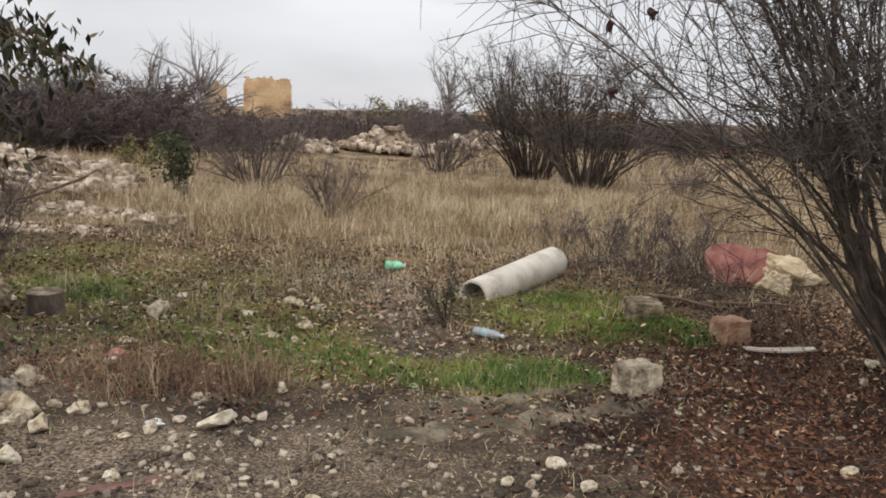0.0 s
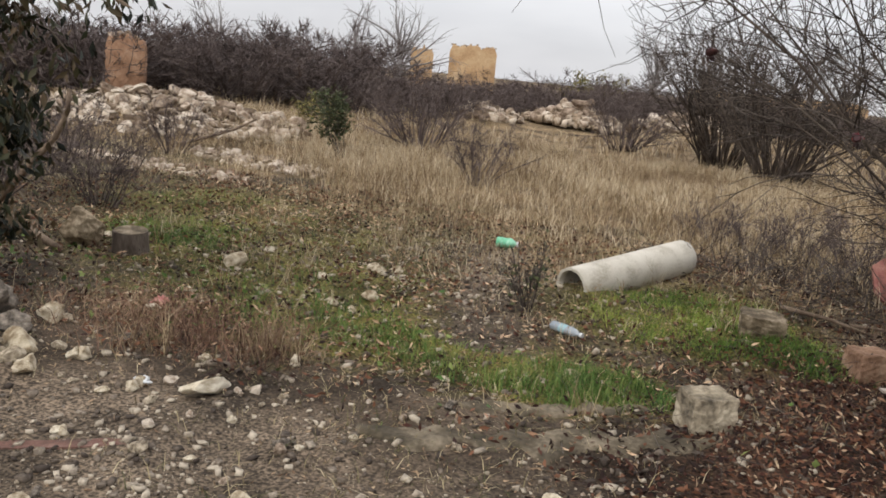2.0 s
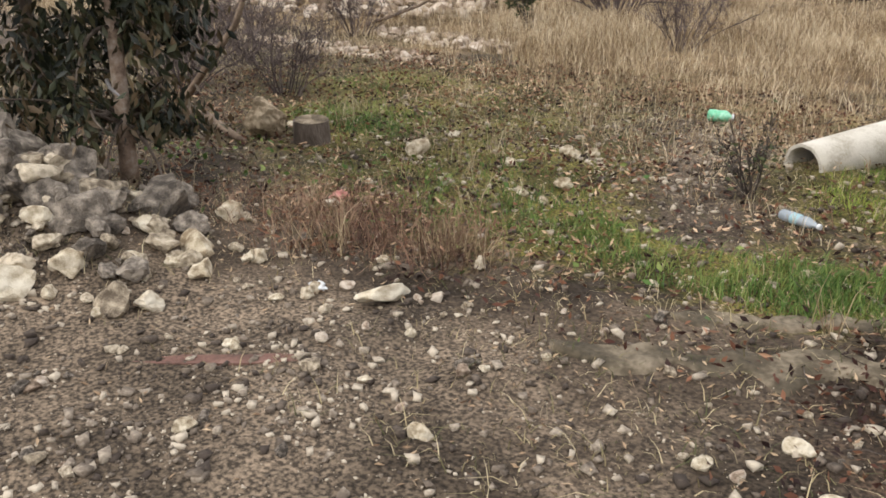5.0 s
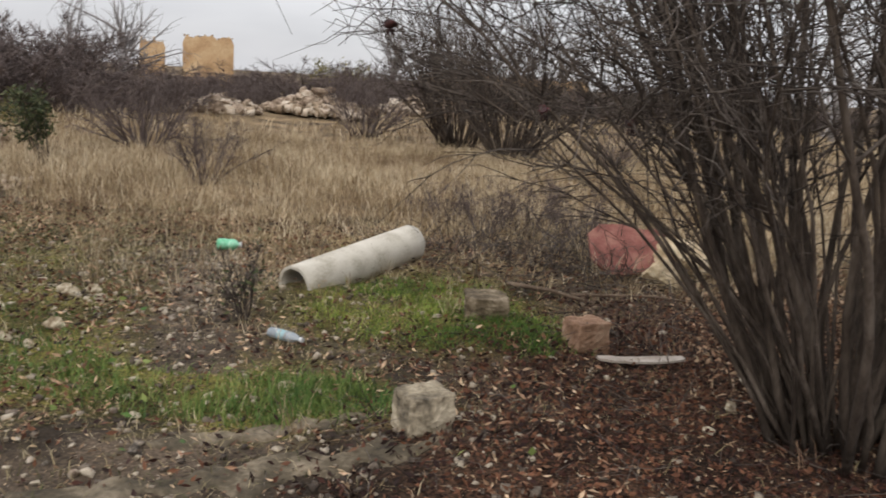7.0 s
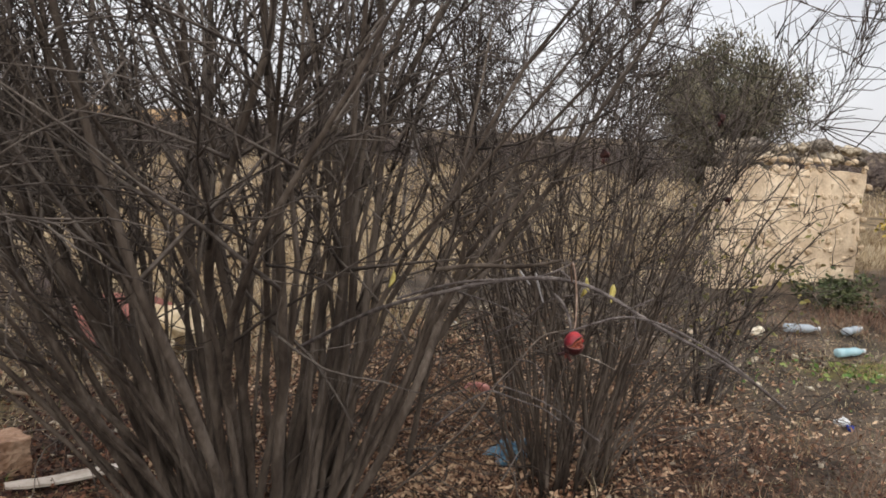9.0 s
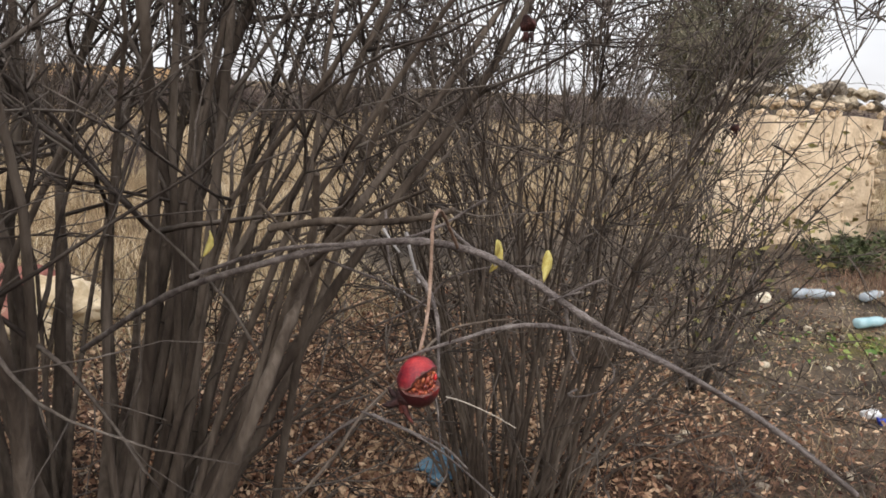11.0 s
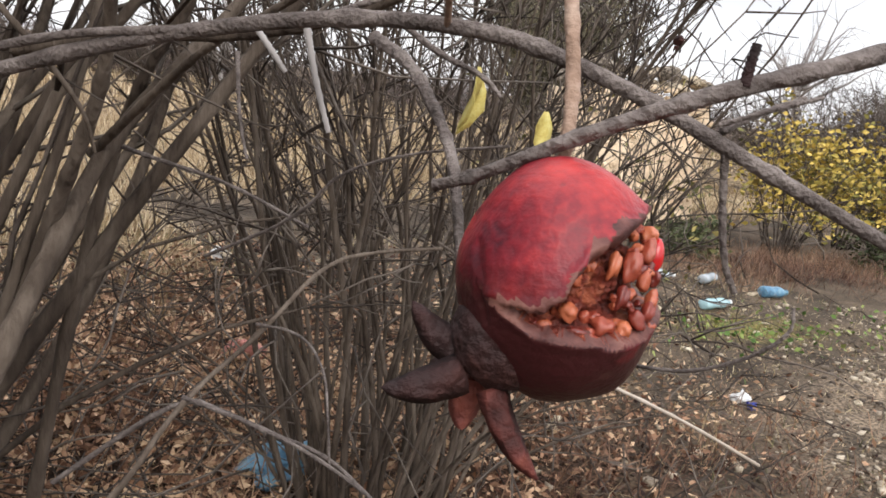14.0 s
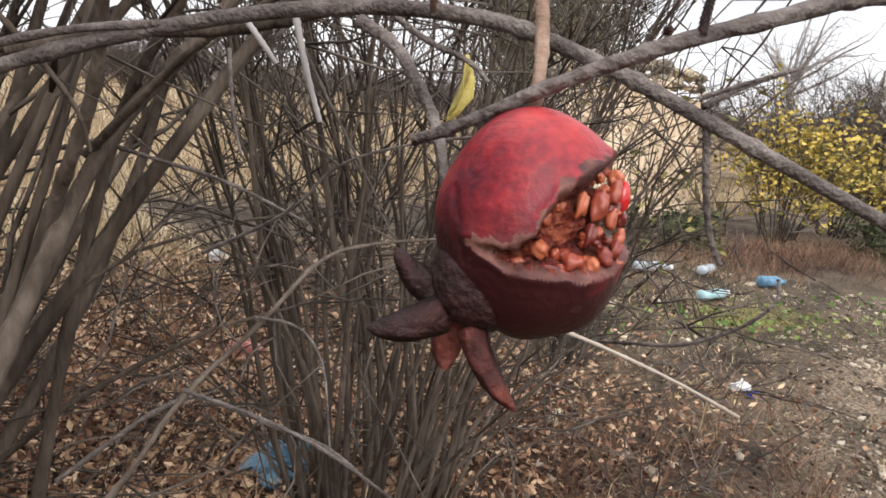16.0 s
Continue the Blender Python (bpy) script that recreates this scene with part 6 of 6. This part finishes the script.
    for k in range(900):
        a, b = g.normal(1.7, 0.75), g.normal(8.75, 0.45)
        if not off_pipe(np.array([a]), np.array([b]))[0]:
            continue
        d = g.normal(0, 1, 3) * np.array([1, 1, 0.7])
        lines.append((wander(g, (a, b, hz(a, b) + g.uniform(0, 0.1)), d / np.linalg.norm(d) * np.array([1, 1, 1]), g.uniform(0.2, 0.6), 4, 0.25), np.linspace(0.0045, 0.002, 5)))
    for k in range(620):
        a, b = g.normal(4.5, 1.0), g.normal(6.4, 0.6)
        if b < 5.2:
            continue
        d = g.normal(0, 1, 3) * np.array([1, 1, 0.5])
        lines.append((wander(g, (a, b, hz(a, b) + 0.02 + 0.9 * g.uniform() ** 2), d / np.linalg.norm(d), g.uniform(0.25, 0.8), 5, 0.28), np.linspace(0.004, 0.0018, 6)))
    lay("bramble_tangle", *tubes(lines, 3), TWIG, "dark tangle of dead brambles and fallen twigs on the soil", "brambles")
    # fallen leaves
    x, y = scatter(g, 110000, 0.4, 8.5, 2.4, 9.5, lambda x, y: (cover(x, y)[0] * 0.85 + 0.02) * (1 - np.clip(1.1 * blob(x, y, 4.6, 6.8, 1.5, 1.5), 0, 0.9)))
    pts = np.stack([x, y, height(x, y) + g.uniform(0.0, 0.03, len(x))], 1)
    lay("fallen_leaves", *leaf_cloud(g, pts, 0.036, 0.48, -0.05), LITTER, "reddish-brown fallen leaves covering the soil", "leaves")
    x, y = scatter(g, 90000, 2.6, 8.0, 4.4, 9.0, lambda x, y: (blob(x, y, 4.7, 6.6, 1.4, 1.4) + 0.8 * blob(x, y, 3.9, 6.9, 0.9, 1.1)) / (1 + np.exp(-(y - 5.75) * 6)) * (0.35 + 0.7 * vnoise(x * 2.5, y * 2.5, 33)))
    pts = np.stack([x, y, height(x, y) + g.uniform(0.012, 0.045, len(x))], 1)
    lay("fallen_leaves", *leaf_cloud(g, pts, 0.042, 0.45, -0.05), DRYLEAF, "dry orange-brown leaves fallen round the thin bush", "leaves")
    x, y = scatter(g, 60000, -6, 9, 2.2, 10, lambda x, y: (0.2 + 0.7 * vnoise(x * 2.2, y * 2.2, 31)) * (1 - 0.85 * cover(x, y)[2]))
    pts = np.stack([x, y, height(x, y) + g.uniform(0.0, 0.012, len(x))], 1)
    x2, y2 = scatter(g, 30000, -6, 2, 4.2, 10, lambda x, y: (0.1 + 0.6 * vnoise(x * 1.9, y * 1.9, 32)) * (1 - 0.9 * cover(x, y)[2]) * (1 - 0.95 * np.clip(1.3 * blob(x, y, 0.9, 6.9, 0.85, 0.7) + blob(x, y, 0.25, 5.3, 0.9, 0.4), 0, 1)))
    lay("dark_leaf_scraps", *leaf_cloud(g, np.stack([x2, y2, height(x2, y2) + g.uniform(0.01, 0.04, len(x2))], 1), 0.045, 0.4, -0.05), LITTER, "dark rotting leaves scattered over the mossy soil", "leaves")
    x2, y2 = scatter(g, 14000, -6, 2, 4.4, 10, lambda x, y: (0.9 * vnoise(x * 1.4, y * 1.4, 36) ** 2) * (1 - 0.9 * cover(x, y)[2]) * (1 - 0.95 * np.clip(1.3 * blob(x, y, 0.9, 6.9, 0.85, 0.7) + blob(x, y, 0.25, 5.3, 0.9, 0.4), 0, 1)))
    lay("pale_leaf_scraps", *leaf_cloud(g, np.stack([x2, y2, height(x2, y2) + g.uniform(0.015, 0.05, len(x2))], 1), 0.05, 0.3, -0.05), DRYLEAF, "pale dry leaves and stalks on the mossy soil", "leaves")
    lay("leaf_scraps", *leaf_cloud(g, pts, 0.032, 0.28, -0.05), STRAW, "scattered dead leaves and straw on the soil", "leaves")
    x, y = scatter(g, 16000, -5, 10.5, 4.2, 9.5, lambda x, y: 0.9 * blob(x, y, 8.2, 7.2, 0.8, 0.45) + 0.5 * blob(x, y, 9.4, 6.9, 0.9, 0.4) + 0.12 * blob(x, y, -1.5, 5.2, 1.8, 1.0) + 0.35 * blob(x, y, -3.6, 5.2, 0.8, 0.5))
    pts = np.stack([x, y, height(x, y) + g.uniform(0.005, 0.06, len(x))], 1)
    lay("green_weeds", *leaf_cloud(g, pts, 0.05, 0.6, -0.2), GRASS, "low broad-leaved green weeds on the soil", "weeds")
    # twigs on the soil
    x, y = scatter(g, 5200, 0.5, 8.0, 3.0, 9.0, lambda x, y: 0.12 + 0.5 * cover(x, y)[0])
    lines = []
    for a, b in zip(x, y):
        d = g.normal(0, 1, 3) * np.array([1, 1, 0.18])
        lines.append((wander(g, (a, b, hz(a, b) + 0.015), d / np.linalg.norm(d), g.uniform(0.06, 0.4), 3, 0.2), np.linspace(0.0026, 0.0012, 4)))
    lay("fallen_twigs", *tubes(lines, 3), TWIG, "thin broken twigs lying on the leaves", "twigs")
    # pebbles
    bm = bmesh.new()
    bmesh.ops.create_cube(bm, size=1.3)
    bmesh.ops.triangulate(bm, faces=bm.faces)
    bv = np.array([v.co for v in bm.verts])
    bt = np.array([[v.index for v in f.verts] for f in bm.faces])
    bm.free()
    x, y = scatter(g, 360000, -4, 10, 1.0, 8.5, lambda x, y: 0.05 + 0.2 * blob(x, y, -1.8, 6.4, 2.6, 2.0) + 0.95 * cover(x, y)[2] * np.clip(0.1 + 1.7 * vnoise(x * 1.3, y * 1.3, 14) * vnoise(x * 4, y * 4, 15), 0, 1))
    n = len(x)
    s = 0.0028 + 0.027 * g.uniform(0, 1, n) ** 7
    P = np.stack([x, y, height(x, y) + s * 0.2], 1)
    spin = g.uniform(0, 2 * np.pi, n)
    B = bv[None] * s[:, None, None] * g.uniform(0.5, 1.3, (n, 1, 3)) * np.array([1, 1, 0.75]) * g.uniform(0.45, 1.35, (n, len(bv), 1))
    c, sn = np.cos(spin)[:, None], np.sin(spin)[:, None]
    V = P[:, None] + np.stack([B[..., 0] * c - B[..., 1] * sn, B[..., 0] * sn + B[..., 1] * c, B[..., 2]], 2)
    T = bt[None] + (np.arange(n) * len(bv))[:, None, None]
    lay("pebbles", V.reshape(-1, 3), T.reshape(-1, 3), PEBBLE, "small pale stones and gravel on the path", "gravel")


build_grass()
